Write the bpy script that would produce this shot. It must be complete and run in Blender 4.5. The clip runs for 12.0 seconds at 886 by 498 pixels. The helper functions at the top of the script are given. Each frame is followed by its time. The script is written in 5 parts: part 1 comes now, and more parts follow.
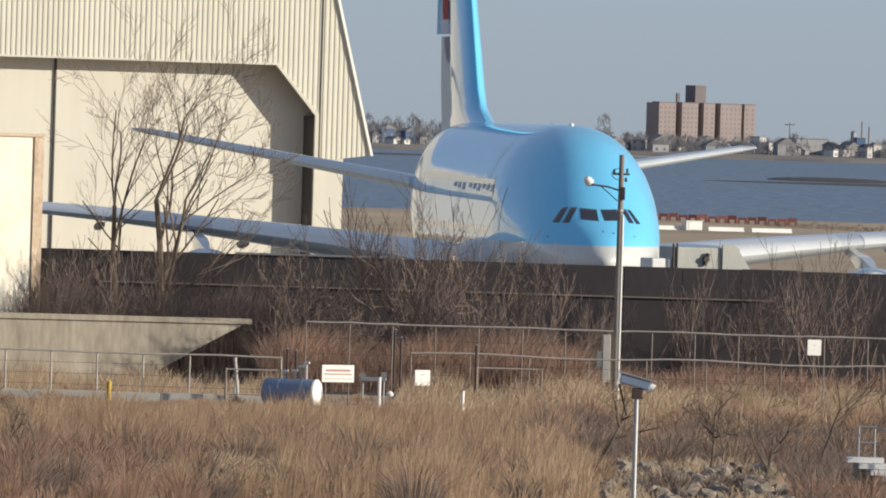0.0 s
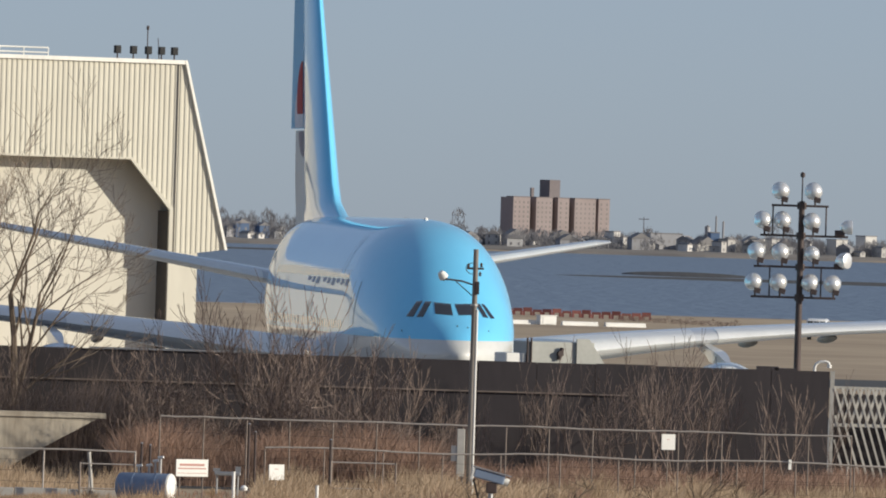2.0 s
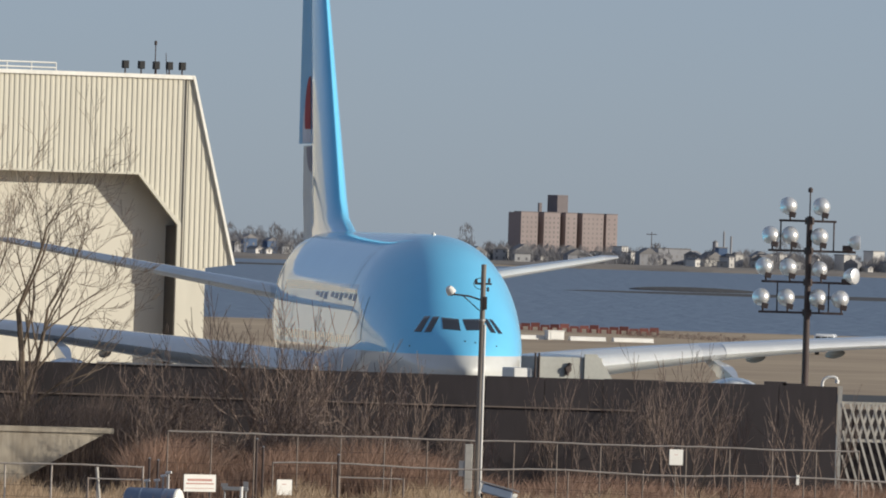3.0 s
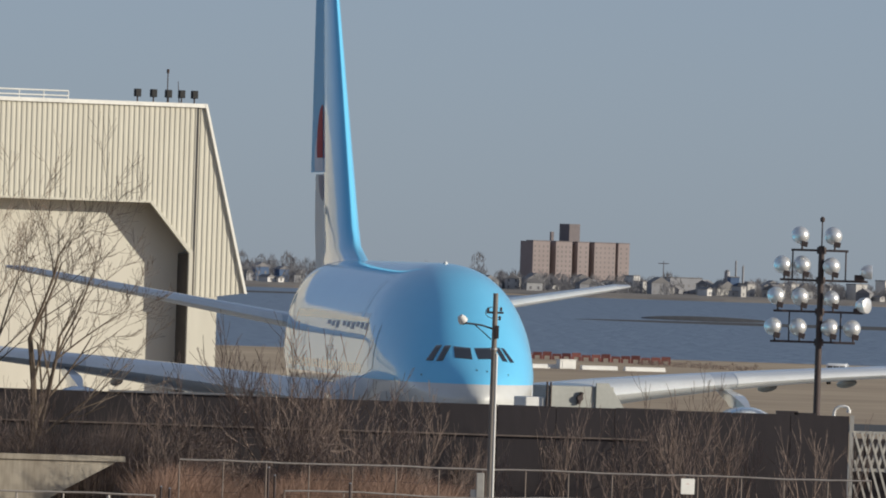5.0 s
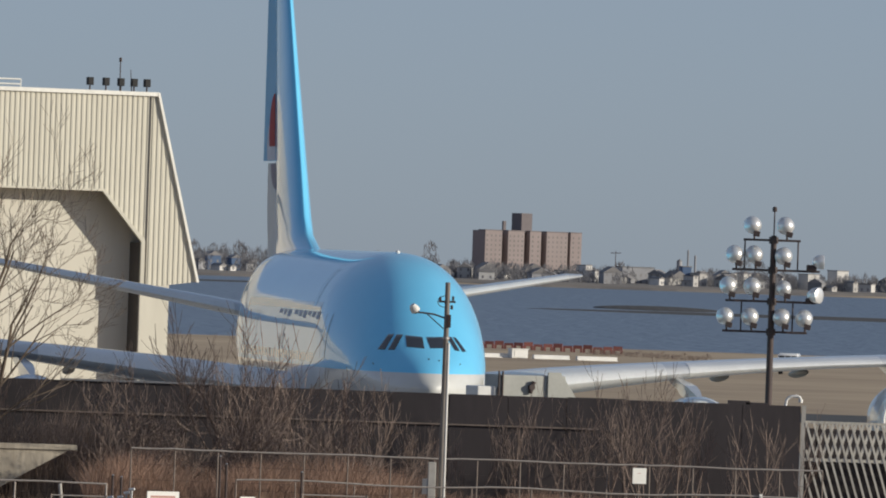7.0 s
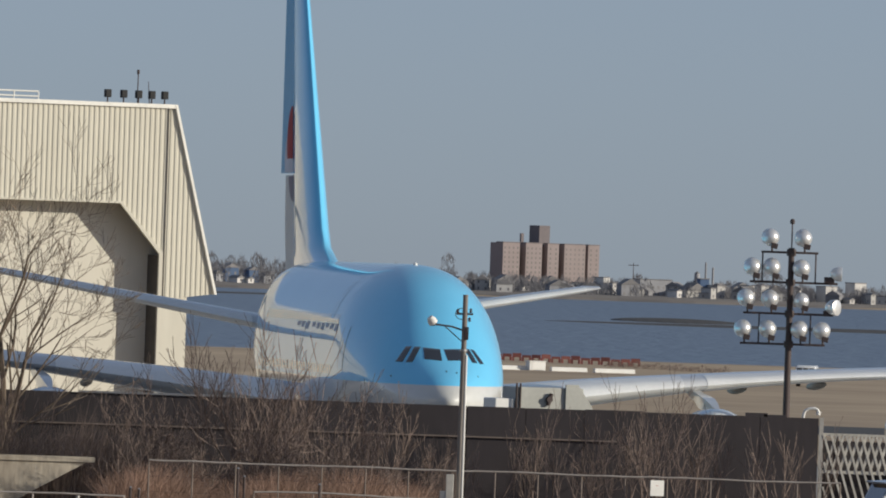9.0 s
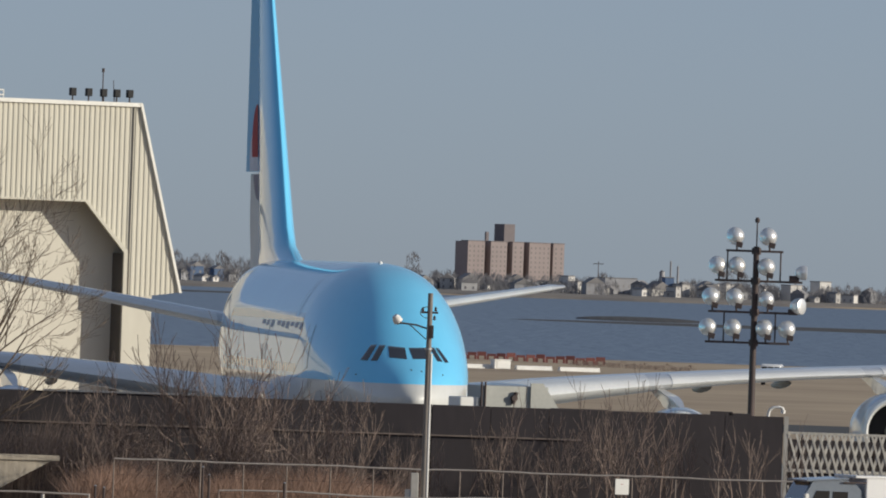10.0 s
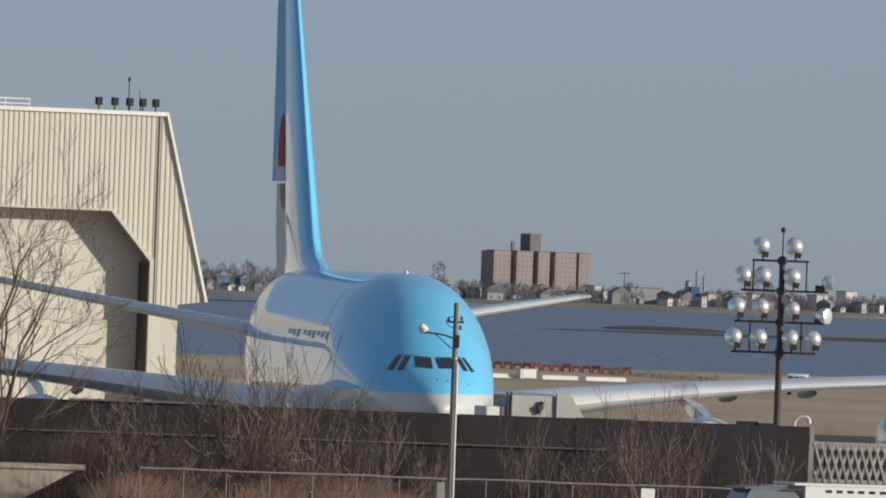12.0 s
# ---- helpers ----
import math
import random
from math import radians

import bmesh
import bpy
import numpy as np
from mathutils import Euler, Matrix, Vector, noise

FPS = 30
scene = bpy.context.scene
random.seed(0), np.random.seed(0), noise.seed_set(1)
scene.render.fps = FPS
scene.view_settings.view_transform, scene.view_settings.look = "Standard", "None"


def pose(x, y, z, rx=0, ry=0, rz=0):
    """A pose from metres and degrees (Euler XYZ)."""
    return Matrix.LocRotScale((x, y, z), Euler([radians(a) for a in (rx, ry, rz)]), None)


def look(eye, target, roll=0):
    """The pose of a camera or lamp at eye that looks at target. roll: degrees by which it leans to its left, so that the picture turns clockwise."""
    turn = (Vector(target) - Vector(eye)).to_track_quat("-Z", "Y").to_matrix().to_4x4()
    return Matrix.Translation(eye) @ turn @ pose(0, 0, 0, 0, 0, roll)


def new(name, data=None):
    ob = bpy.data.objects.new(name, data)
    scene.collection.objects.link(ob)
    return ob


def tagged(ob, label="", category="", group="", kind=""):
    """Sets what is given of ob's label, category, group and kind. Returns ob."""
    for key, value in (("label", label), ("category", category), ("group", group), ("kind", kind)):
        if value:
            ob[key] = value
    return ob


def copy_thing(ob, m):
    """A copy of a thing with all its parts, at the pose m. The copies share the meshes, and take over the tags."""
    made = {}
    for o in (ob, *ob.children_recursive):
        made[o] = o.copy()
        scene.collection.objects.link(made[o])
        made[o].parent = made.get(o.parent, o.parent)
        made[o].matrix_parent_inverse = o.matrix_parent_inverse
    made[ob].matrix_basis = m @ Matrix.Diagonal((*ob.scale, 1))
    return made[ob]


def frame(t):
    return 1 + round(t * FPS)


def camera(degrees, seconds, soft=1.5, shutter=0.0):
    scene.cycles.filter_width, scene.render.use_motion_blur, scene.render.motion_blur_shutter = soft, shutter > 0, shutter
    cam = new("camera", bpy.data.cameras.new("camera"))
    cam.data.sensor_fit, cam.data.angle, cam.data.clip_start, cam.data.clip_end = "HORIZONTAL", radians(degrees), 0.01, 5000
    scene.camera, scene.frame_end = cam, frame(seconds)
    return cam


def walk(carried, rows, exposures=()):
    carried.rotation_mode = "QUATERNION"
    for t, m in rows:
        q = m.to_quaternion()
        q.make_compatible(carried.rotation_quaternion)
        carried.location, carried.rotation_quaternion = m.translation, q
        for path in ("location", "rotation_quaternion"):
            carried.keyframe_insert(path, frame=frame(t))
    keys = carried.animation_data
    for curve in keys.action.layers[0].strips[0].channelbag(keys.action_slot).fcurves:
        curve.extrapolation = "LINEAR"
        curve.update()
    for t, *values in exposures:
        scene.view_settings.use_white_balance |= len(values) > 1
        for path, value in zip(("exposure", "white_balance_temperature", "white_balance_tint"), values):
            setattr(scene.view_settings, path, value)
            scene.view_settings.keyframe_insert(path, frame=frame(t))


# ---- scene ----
# The camera stands on a raised deck and is only panned, tilted and rolled.
cam = camera(4.4, 12.0, soft=1.9)
EYE = (0.0, 0.0, 10.875)
# seconds, yaw, pitch, lean (degrees)
ROWS = [
    (0.0, -0.0008, -0.6379, 1.709), (0.5, -0.2582, -0.6050, 1.800), (1.0, -0.5573, -0.4267, 1.830),
    (1.5, -0.7332, -0.2644, 1.730), (2.0, -0.7108, -0.1474, 1.737), (2.5, -0.6977, -0.0860, 1.720),
    (3.0, -0.6699, -0.0733, 1.750), (3.5, -0.6502, -0.0174, 1.750), (3.7, -0.6474, 0.0165, 1.750),
    (5.3, -0.6251, 0.0686, 1.880), (5.5, -0.6565, 0.0637, 1.911), (6.0, -0.7634, 0.0363, 1.932),
    (6.5, -0.8503, 0.0211, 1.970), (8.5, -0.7823, 0.0453, 1.955), (9.0, -0.7553, 0.0791, 1.970),
    (9.5, -0.8563, 0.0815, 1.970), (10.0, -0.9295, 0.0778, 1.985), (10.5, -0.8682, 0.0954, 1.980),
    (11.0, -0.7761, 0.0950, 1.995), (11.5, -0.7731, 0.1143, 2.030), (12.0, -0.7988, 0.1204, 2.033),
]
walk(cam, [(t, pose(*EYE, 90 + p, 0, y) @ pose(0, 0, 0, 0, 0, r)) for t, y, p, r in ROWS],
     exposures=((0.0, 0.37, 6100, 15), (0.5, 0.43, 6100, 15), (1.0, 0.46, 6100, 15), (1.5, 0.38, 6100, 15), (2.0, 0.26, 6100, 15), (2.5, 0.19, 6100, 15), (3.6, 0.11, 6080, 15), (5.5, 0.02, 6050, 15), (12.0, 0.0, 6050, 15)))

# ---- light ----
SUN_EL, SUN_AZ = 14.0, 75.0     # height, and turn to the right of the way back to the camera
SUN = Vector((math.sin(radians(SUN_AZ)) * math.cos(radians(SUN_EL)),
              -math.cos(radians(SUN_AZ)) * math.cos(radians(SUN_EL)), math.sin(radians(SUN_EL))))
sun = new("sun", bpy.data.lights.new("sun", "SUN"))
sun.data.energy, sun.data.angle, sun.data.color = 4.3, radians(0.6), (1.0, 0.915, 0.70)
sun.matrix_world = look(SUN * 100, (0, 0, 0))
world = bpy.data.worlds.new("world")
scene.world = world
world.use_nodes = True
sky = world.node_tree.nodes.new("ShaderNodeTexSky")
sky.sky_type, sky.sun_disc = "NISHITA", False
sky.sun_elevation, sky.sun_rotation = radians(SUN_EL), radians(180 - SUN_AZ)
sky.air_density, sky.dust_density, sky.ozone_density, sky.altitude = 0.7, 7.0, 1.0, 3300
veil = world.node_tree.nodes.new("ShaderNodeMix")          # thin even winter haze over the clear sky
veil.data_type, veil.blend_type = "RGBA", "MIX"
veil.inputs[0].default_value = 0.5
veil.inputs[7].default_value = (3.20, 3.70, 4.25, 1)
world.node_tree.links.new(sky.outputs[0], veil.inputs[6])
world.node_tree.links.new(veil.outputs[2], world.node_tree.nodes["Background"].inputs[0])
world.node_tree.nodes["Background"].inputs[1].default_value = 0.086


# ---- materials ----
def surface(name, base, other=None, scale=1.0, rough=0.7, metal=0.0, bump=0.0, coat=0.0, fine=8.0, stretch=(1, 1, 1),
            vary=0.0, island=0.0, spec=0.5):
    """Two colours mixed by noise at two scales, with relief; vary: by object, island: by loose piece."""
    m = bpy.data.materials.new(name)
    m.use_nodes = True
    nt = m.node_tree
    b = nt.nodes["Principled BSDF"]
    b.inputs["Roughness"].default_value, b.inputs["Metallic"].default_value = rough, metal
    b.inputs["Coat Weight"].default_value, b.inputs["Coat Roughness"].default_value = coat, 0.03
    b.inputs["Specular IOR Level"].default_value = spec
    other = other or tuple(c * 0.82 for c in base)
    tc, mp = nt.nodes.new("ShaderNodeTexCoord"), nt.nodes.new("ShaderNodeMapping")
    mp.inputs["Scale"].default_value = stretch
    nt.links.new(tc.outputs["Object"], mp.inputs[0])
    n1, n2 = nt.nodes.new("ShaderNodeTexNoise"), nt.nodes.new("ShaderNodeTexNoise")
    for n, s in ((n1, scale), (n2, scale * fine)):
        n.inputs["Scale"].default_value, n.inputs["Detail"].default_value = s, 4
        nt.links.new(mp.outputs[0], n.inputs["Vector"])
    add = nt.nodes.new("ShaderNodeMath")
    add.operation = "MULTIPLY_ADD"
    nt.links.new(n1.outputs[0], add.inputs[0])
    add.inputs[1].default_value = 0.65
    half = nt.nodes.new("ShaderNodeMath")
    half.operation = "MULTIPLY"
    nt.links.new(n2.outputs[0], half.inputs[0])
    half.inputs[1].default_value = 0.35
    nt.links.new(half.outputs[0], add.inputs[2])
    ramp = nt.nodes.new("ShaderNodeMapRange")
    ramp.inputs[1].default_value, ramp.inputs[2].default_value = 0.33, 0.67
    nt.links.new(add.outputs[0], ramp.inputs[0])
    mix = nt.nodes.new("ShaderNodeMix")
    mix.data_type = "RGBA"
    mix.inputs[6].default_value, mix.inputs[7].default_value = (*base, 1), (*other, 1)
    nt.links.new(ramp.outputs[0], mix.inputs[0])
    out = mix.outputs[2]
    if vary or island:
        hsv = nt.nodes.new("ShaderNodeHueSaturation")
        src = nt.nodes.new("ShaderNodeNewGeometry" if island else "ShaderNodeObjectInfo")
        mr = nt.nodes.new("ShaderNodeMapRange")
        amount = island or vary
        mr.inputs[3].default_value, mr.inputs[4].default_value = 1 - amount, 1 + amount
        nt.links.new(src.outputs["Random Per Island" if island else "Random"], mr.inputs[0])
        nt.links.new(mr.outputs[0], hsv.inputs["Value"])
        nt.links.new(out, hsv.inputs["Color"])
        out = hsv.outputs[0]
    nt.links.new(out, b.inputs["Base Color"])
    if bump:
        bp = nt.nodes.new("ShaderNodeBump")
        bp.inputs["Strength"].default_value, bp.inputs["Distance"].default_value = 0.6, bump
        nt.links.new(n2.outputs[0], bp.inputs["Height"])
        nt.links.new(bp.outputs[0], b.inputs["Normal"])
    return m


CLADDING = surface("cream_cladding", (0.61, 0.58, 0.485), (0.53, 0.50, 0.415), 0.25, 0.55, bump=0.004, stretch=(1, 1, 0.25))
CREAM = surface("cream_wall", (0.62, 0.59, 0.50), (0.53, 0.50, 0.42), 0.18, 0.7, bump=0.006, stretch=(1, 1, 0.3))
SHEET = surface("cream_door_sheet", (0.64, 0.605, 0.515), (0.57, 0.535, 0.45), 0.15, 0.6, bump=0.003, stretch=(1, 1, 0.2))
TRIM = surface("pale_trim", (0.88, 0.86, 0.79), None, 0.5, 0.5)
# dark joints, and the shade painted on the door jamb
JOINT_AND_SHADE = surface("dark_joint_and_shade", (0.10, 0.09, 0.08), (0.06, 0.055, 0.05), 0.6, 0.8)
ROOF = surface("hangar_roof", (0.45, 0.43, 0.38), None, 0.4, 0.7)
BLUE = surface("sky_blue_paint", (0.165, 0.60, 0.92), (0.155, 0.57, 0.89), 0.35, 0.42, coat=0.8, fine=5, spec=0.2)
BELLY = surface("pearl_white_paint", (0.62, 0.62, 0.60), (0.56, 0.56, 0.53), 0.5, 0.35, coat=0.8, stretch=(0.3, 1, 1))
WING = surface("wing_grey_paint", (0.60, 0.61, 0.62), (0.52, 0.53, 0.54), 0.5, 0.30, coat=0.7, stretch=(1, 0.3, 1))
BARE = surface("bare_leading_edge", (0.88, 0.88, 0.86), (0.78, 0.78, 0.76), 0.8, 0.30, metal=0.25, coat=0.5)
RED = surface("emblem_red", (0.45, 0.07, 0.07), None, 1.0, 0.7, spec=0.1)
EMBLEM_WHITE = surface("emblem_white", (0.75, 0.74, 0.76), None, 1.0, 0.7, spec=0.1)
# grey darkened to stand for the shade under the wing
FAIRING_SHADE = surface("fairing_shaded_grey", (0.24, 0.225, 0.20), None, 0.8, 0.5)
STAINED = surface("rust_stained_plaster", (0.66, 0.54, 0.41), (0.38, 0.27, 0.18), 1.1, 0.9, bump=0.015, stretch=(1, 1, 0.5))
NACELLE = surface("pale_nacelle_paint", (0.48, 0.60, 0.72), (0.44, 0.55, 0.66), 0.6, 0.3, coat=0.8)
RUDDER_PEARL = surface("rudder_pearl_paint", (0.56, 0.58, 0.57), (0.50, 0.52, 0.51), 0.5, 0.5, spec=0.2)
RUDDER_BLUE = surface("rudder_blue_paint", (0.16, 0.46, 0.70), (0.15, 0.44, 0.67), 0.5, 0.5, spec=0.2)
STONE = surface("brown_field_stone", (0.27, 0.225, 0.18), (0.15, 0.125, 0.10), 1.2, 0.95, bump=0.02, vary=0.3)
WHITE = surface("white_paint", (0.78, 0.77, 0.74), (0.70, 0.69, 0.65), 1.5, 0.5)
GLASS_DARK = surface("cockpit_glass", (0.012, 0.013, 0.016), None, 1.0, 0.05, coat=1.0)
RUBBER = surface("tyre_rubber", (0.025, 0.025, 0.026), None, 3.0, 0.8)
STEEL = surface("galvanised_steel", (0.42, 0.42, 0.42), (0.34, 0.34, 0.34), 2.0, 0.45, metal=0.7)
DARK_STEEL = surface("dark_painted_steel", (0.068, 0.044, 0.040), (0.045, 0.032, 0.030), 1.5, 0.7)
BLACK_WALL = surface("dark_steel_sheet", (0.058, 0.048, 0.050), (0.037, 0.031, 0.033), 0.35, 0.65, bump=0.004, vary=0.07, stretch=(1, 1, 0.3))
WOOD_POLE = surface("weathered_pole_wood", (0.26, 0.235, 0.21), (0.17, 0.15, 0.135), 3.0, 0.85, bump=0.006, stretch=(1, 1, 0.1))
CONCRETE = surface("stained_concrete", (0.50, 0.44, 0.35), (0.27, 0.23, 0.18), 0.5, 0.9, bump=0.01, stretch=(1.6, 1, 0.35))
PALE_CONCRETE = surface("pale_concrete", (0.52, 0.50, 0.46), (0.40, 0.38, 0.34), 0.6, 0.9, bump=0.01)
PLASTER = surface("flaking_pale_plaster", (0.84, 0.80, 0.69), (0.74, 0.65, 0.50), 0.7, 0.9, bump=0.015)
LATTICE = surface("weathered_lattice_paint", (0.66, 0.63, 0.56), (0.50, 0.47, 0.41), 1.2, 0.7, vary=0.12)
TANK_BLUE = surface("faded_blue_tank_paint", (0.21, 0.27, 0.38), (0.17, 0.22, 0.31), 1.5, 0.5)
YELLOW = surface("yellow_paint", (0.55, 0.36, 0.04), None, 2.0, 0.6)
ORANGE = surface("orange_red_paint", (0.26, 0.085, 0.07), (0.17, 0.06, 0.05), 0.4, 0.7, vary=0.15)
# brick desaturated so that its colour carries the distance haze
BRICK = surface("hazed_brown_brick", (0.31, 0.26, 0.255), (0.265, 0.22, 0.215), 0.08, 0.9)
# darker brick copy for recess shade, also on parapets and roof pieces
BRICK_DARKENED = surface("darkened_brick", (0.20, 0.175, 0.18), None, 0.08, 0.9)
BARK = surface("grey_brown_bark", (0.16, 0.12, 0.085), (0.10, 0.075, 0.055), 2.0, 0.9)
TWIG = surface("pale_twigs", (0.25, 0.188, 0.156), (0.152, 0.114, 0.096), 2.0, 0.9, island=0.45)
TREE_TWIG = surface("tree_twigs", (0.25, 0.20, 0.155), (0.17, 0.13, 0.10), 2.0, 0.9, island=0.3)
REED = surface("dry_reed", (0.60, 0.42, 0.265), (0.29, 0.185, 0.12), 0.09, 0.9, island=0.35)
STRAW = surface("pale_straw", (0.60, 0.445, 0.295), (0.39, 0.28, 0.18), 0.3, 0.9, island=0.3)
BRUSH = surface("rusty_brush", (0.46, 0.29, 0.205), (0.28, 0.18, 0.13), 0.5, 0.9, island=0.35)
# far trees lightened and cooled: distance haze put into the colour
FAR_TREES_HAZED = surface("hazed_bare_trees", (0.225, 0.22, 0.232), (0.165, 0.162, 0.172), 0.03, 0.95, island=0.3)
GROUND = surface("dry_winter_field", (0.50, 0.385, 0.25), (0.29, 0.212, 0.138), 0.03, 0.95, fine=7, stretch=(0.45, 0.6, 1))
CONCRETE_APRON = surface("pale_apron_concrete", (0.34, 0.33, 0.31), (0.27, 0.26, 0.245), 0.15, 0.9)
RAIL = surface("weathered_pale_rail", (0.48, 0.43, 0.385), (0.36, 0.315, 0.28), 2.5, 0.65)
ISLAND = surface("wet_marsh", (0.050, 0.048, 0.046), None, 0.02, 0.95)
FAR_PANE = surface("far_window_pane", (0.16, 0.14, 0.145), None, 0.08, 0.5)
ASPHALT = surface("old_asphalt", (0.055, 0.055, 0.056), (0.042, 0.042, 0.042), 0.2, 0.9)
# far bank lightened and greyed, with haze in its base colour
MARSH_HAZED = surface("hazed_marsh", (0.24, 0.21, 0.18), None, 0.02, 0.95)
GREY_PANEL = surface("grey_equipment_paint", (0.42, 0.42, 0.385), (0.34, 0.34, 0.31), 0.8, 0.6)
LAMP_SHELL = surface("spun_aluminium_shell", (0.88, 0.87, 0.86), (0.66, 0.65, 0.64), 2.5, 0.32, metal=0.6)
HOUSE_PALE = surface("pale_siding", (0.60, 0.58, 0.55), (0.45, 0.43, 0.41), 0.05, 0.8, vary=0.3)
# grey walls tinted bluish: haze over the far town put into the colour
HOUSE_HAZED = surface("hazed_grey_siding", (0.28, 0.28, 0.295), (0.21, 0.21, 0.225), 0.05, 0.8, vary=0.3)
SLATE = surface("slate_roof", (0.24, 0.23, 0.23), None, 0.05, 0.8, vary=0.2)
CAR_WHITE = surface("white_car_paint", (0.88, 0.88, 0.87), (0.84, 0.84, 0.83), 1.0, 0.3, coat=0.8)
CAR_GREY = surface("blue_grey_car_paint", (0.20, 0.23, 0.27), (0.17, 0.20, 0.24), 1.0, 0.3, coat=0.8)
TEXT_RED = surface("faded_red_letters", (0.52, 0.28, 0.24), None, 4.0, 0.7)
# bluish emblem half with its shade mixed into the colour
EMBLEM_SHADED = surface("emblem_shaded_blue", (0.33, 0.29, 0.31), None, 1.0, 0.7, spec=0.1)
TITLE_BLUE = surface("title_blue", (0.30, 0.39, 0.48), None, 1.0, 0.5)
BLUE_SIDING = surface("blue_siding", (0.10, 0.16, 0.28), (0.08, 0.13, 0.23), 0.05, 0.8)
AMBER = surface("amber_plastic", (0.60, 0.27, 0.03), None, 3.0, 0.4)


RUSTY = surface("rusty_steel", (0.26, 0.21, 0.18), (0.17, 0.135, 0.11), 3.0, 0.7)


def water_material():
    m = bpy.data.materials.new("bay_water")
    m.use_nodes = True
    nt = m.node_tree
    b = nt.nodes["Principled BSDF"]
    b.inputs["Base Color"].default_value = (0.07, 0.10, 0.135, 1)
    b.inputs["Roughness"].default_value = 0.30
    tc, mp = nt.nodes.new("ShaderNodeTexCoord"), nt.nodes.new("ShaderNodeMapping")
    mp.inputs["Scale"].default_value = (0.25, 0.05, 1)
    no, bp = nt.nodes.new("ShaderNodeTexNoise"), nt.nodes.new("ShaderNodeBump")
    no.inputs["Scale"].default_value, no.inputs["Detail"].default_value = 1.0, 6
    bp.inputs["Strength"].default_value, bp.inputs["Distance"].default_value = 1.0, 2.5
    nt.links.new(tc.outputs["Object"], mp.inputs[0])
    nt.links.new(mp.outputs[0], no.inputs["Vector"])
    nt.links.new(no.outputs[0], bp.inputs["Height"])
    nt.links.new(bp.outputs[0], b.inputs["Normal"])
    return m


WATER = water_material()


# ---- mesh helpers ----
def part(name, bm, material, parent=None, label="", smooth=False):
    me = bpy.data.meshes.new(name)
    bmesh.ops.recalc_face_normals(bm, faces=bm.faces)
    bm.to_mesh(me)
    bm.free()
    me.materials.append(material)
    if smooth:
        me.shade_smooth()
        me.set_sharp_from_angle(angle=radians(40))
    ob = new(name, me)
    if parent:
        ob.parent = parent
    if label:
        ob["label"] = label
    return ob


def shared(name, me, parent, m):
    """One more piece on a mesh that is already there."""
    ob = new(name, me)
    ob.parent = parent
    ob.matrix_local = m
    return ob


def thing(name, label, category, m=None, group="", kind=""):
    ob = new(name)
    ob.empty_display_size = 0.3
    if m is not None:
        ob.matrix_world = m
    return tagged(ob, label, category, group, kind)


def box(bm, x0, x1, y0, y1, z0, z1, m=None, bevel=0.0):
    made = bmesh.ops.create_cube(bm, size=1.0, matrix=Matrix.Translation(((x0 + x1) / 2, (y0 + y1) / 2, (z0 + z1) / 2))
                                 @ Matrix.Diagonal((x1 - x0, y1 - y0, z1 - z0, 1)))
    vs = made["verts"]
    if bevel:
        es = {e for v in vs for e in v.link_edges}
        r = bmesh.ops.bevel(bm, geom=list(es), offset=bevel, segments=2, affect="EDGES", profile=0.5)
        vs = list({v for f in r["faces"] for v in f.verts} | {v for v in vs if v.is_valid})
    if m is not None:
        bmesh.ops.transform(bm, matrix=m, verts=vs)
    return bm


def B(*a, **k):
    return box(bmesh.new(), *a, **k)


def tube(bm, p, q, r0, r1=None, n=8, caps=True):
    """A tapered round bar from p to q."""
    r1 = r0 if r1 is None else r1
    p, q = Vector(p), Vector(q)
    d = q - p
    t = d.to_track_quat("Z", "Y").to_matrix()
    a, b = [], []
    for i in range(n):
        w = t @ Vector((math.cos(2 * math.pi * i / n), math.sin(2 * math.pi * i / n), 0))
        a.append(bm.verts.new(p + w * r0))
        b.append(bm.verts.new(q + w * r1))
    for i in range(n):
        bm.faces.new((a[i], a[(i + 1) % n], b[(i + 1) % n], b[i]))
    if caps:
        bm.faces.new(a[::-1])
        bm.faces.new(b)
    return bm


def bent(points, r, n=8):
    """One bent round bar through the points."""
    pts = [Vector(p) for p in points]
    rings = []
    for i, p in enumerate(pts):
        d = (pts[min(i + 1, len(pts) - 1)] - pts[max(i - 1, 0)]).normalized()
        a = d.cross(Vector((0, 1, 0.013))).normalized()
        b = d.cross(a).normalized()
        rings.append([p + (a * math.cos(2 * math.pi * k / n) + b * math.sin(2 * math.pi * k / n)) * r for k in range(n)])
    return loft(rings)


def T(*a, **k):
    return tube(bmesh.new(), *a, **k)


def loft(rings, closed=True, caps=True):
    """Skins a row of rings that have equally many points."""
    bm = bmesh.new()
    rows = [[bm.verts.new(p) for p in r] for r in rings]
    n = len(rows[0])
    for a, b in zip(rows, rows[1:]):
        for i in range(n if closed else n - 1):
            j = (i + 1) % n
            bm.faces.new((a[i], a[j], b[j], b[i]))
    if caps and closed:
        bm.faces.new(rows[0][::-1])
        bm.faces.new(rows[-1])
    bmesh.ops.remove_doubles(bm, verts=bm.verts, dist=1e-4)
    return bm


def extrude(outline, y0, y1):
    """A slab from an outline in x and z."""
    bm = bmesh.new()
    a = [bm.verts.new((x, y0, z)) for x, z in outline]
    b = [bm.verts.new((x, y1, z)) for x, z in outline]
    bm.faces.new(a)
    bm.faces.new(b[::-1])
    for i in range(len(a)):
        j = (i + 1) % len(a)
        bm.faces.new((a[i], b[i], b[j], a[j]))
    return bm


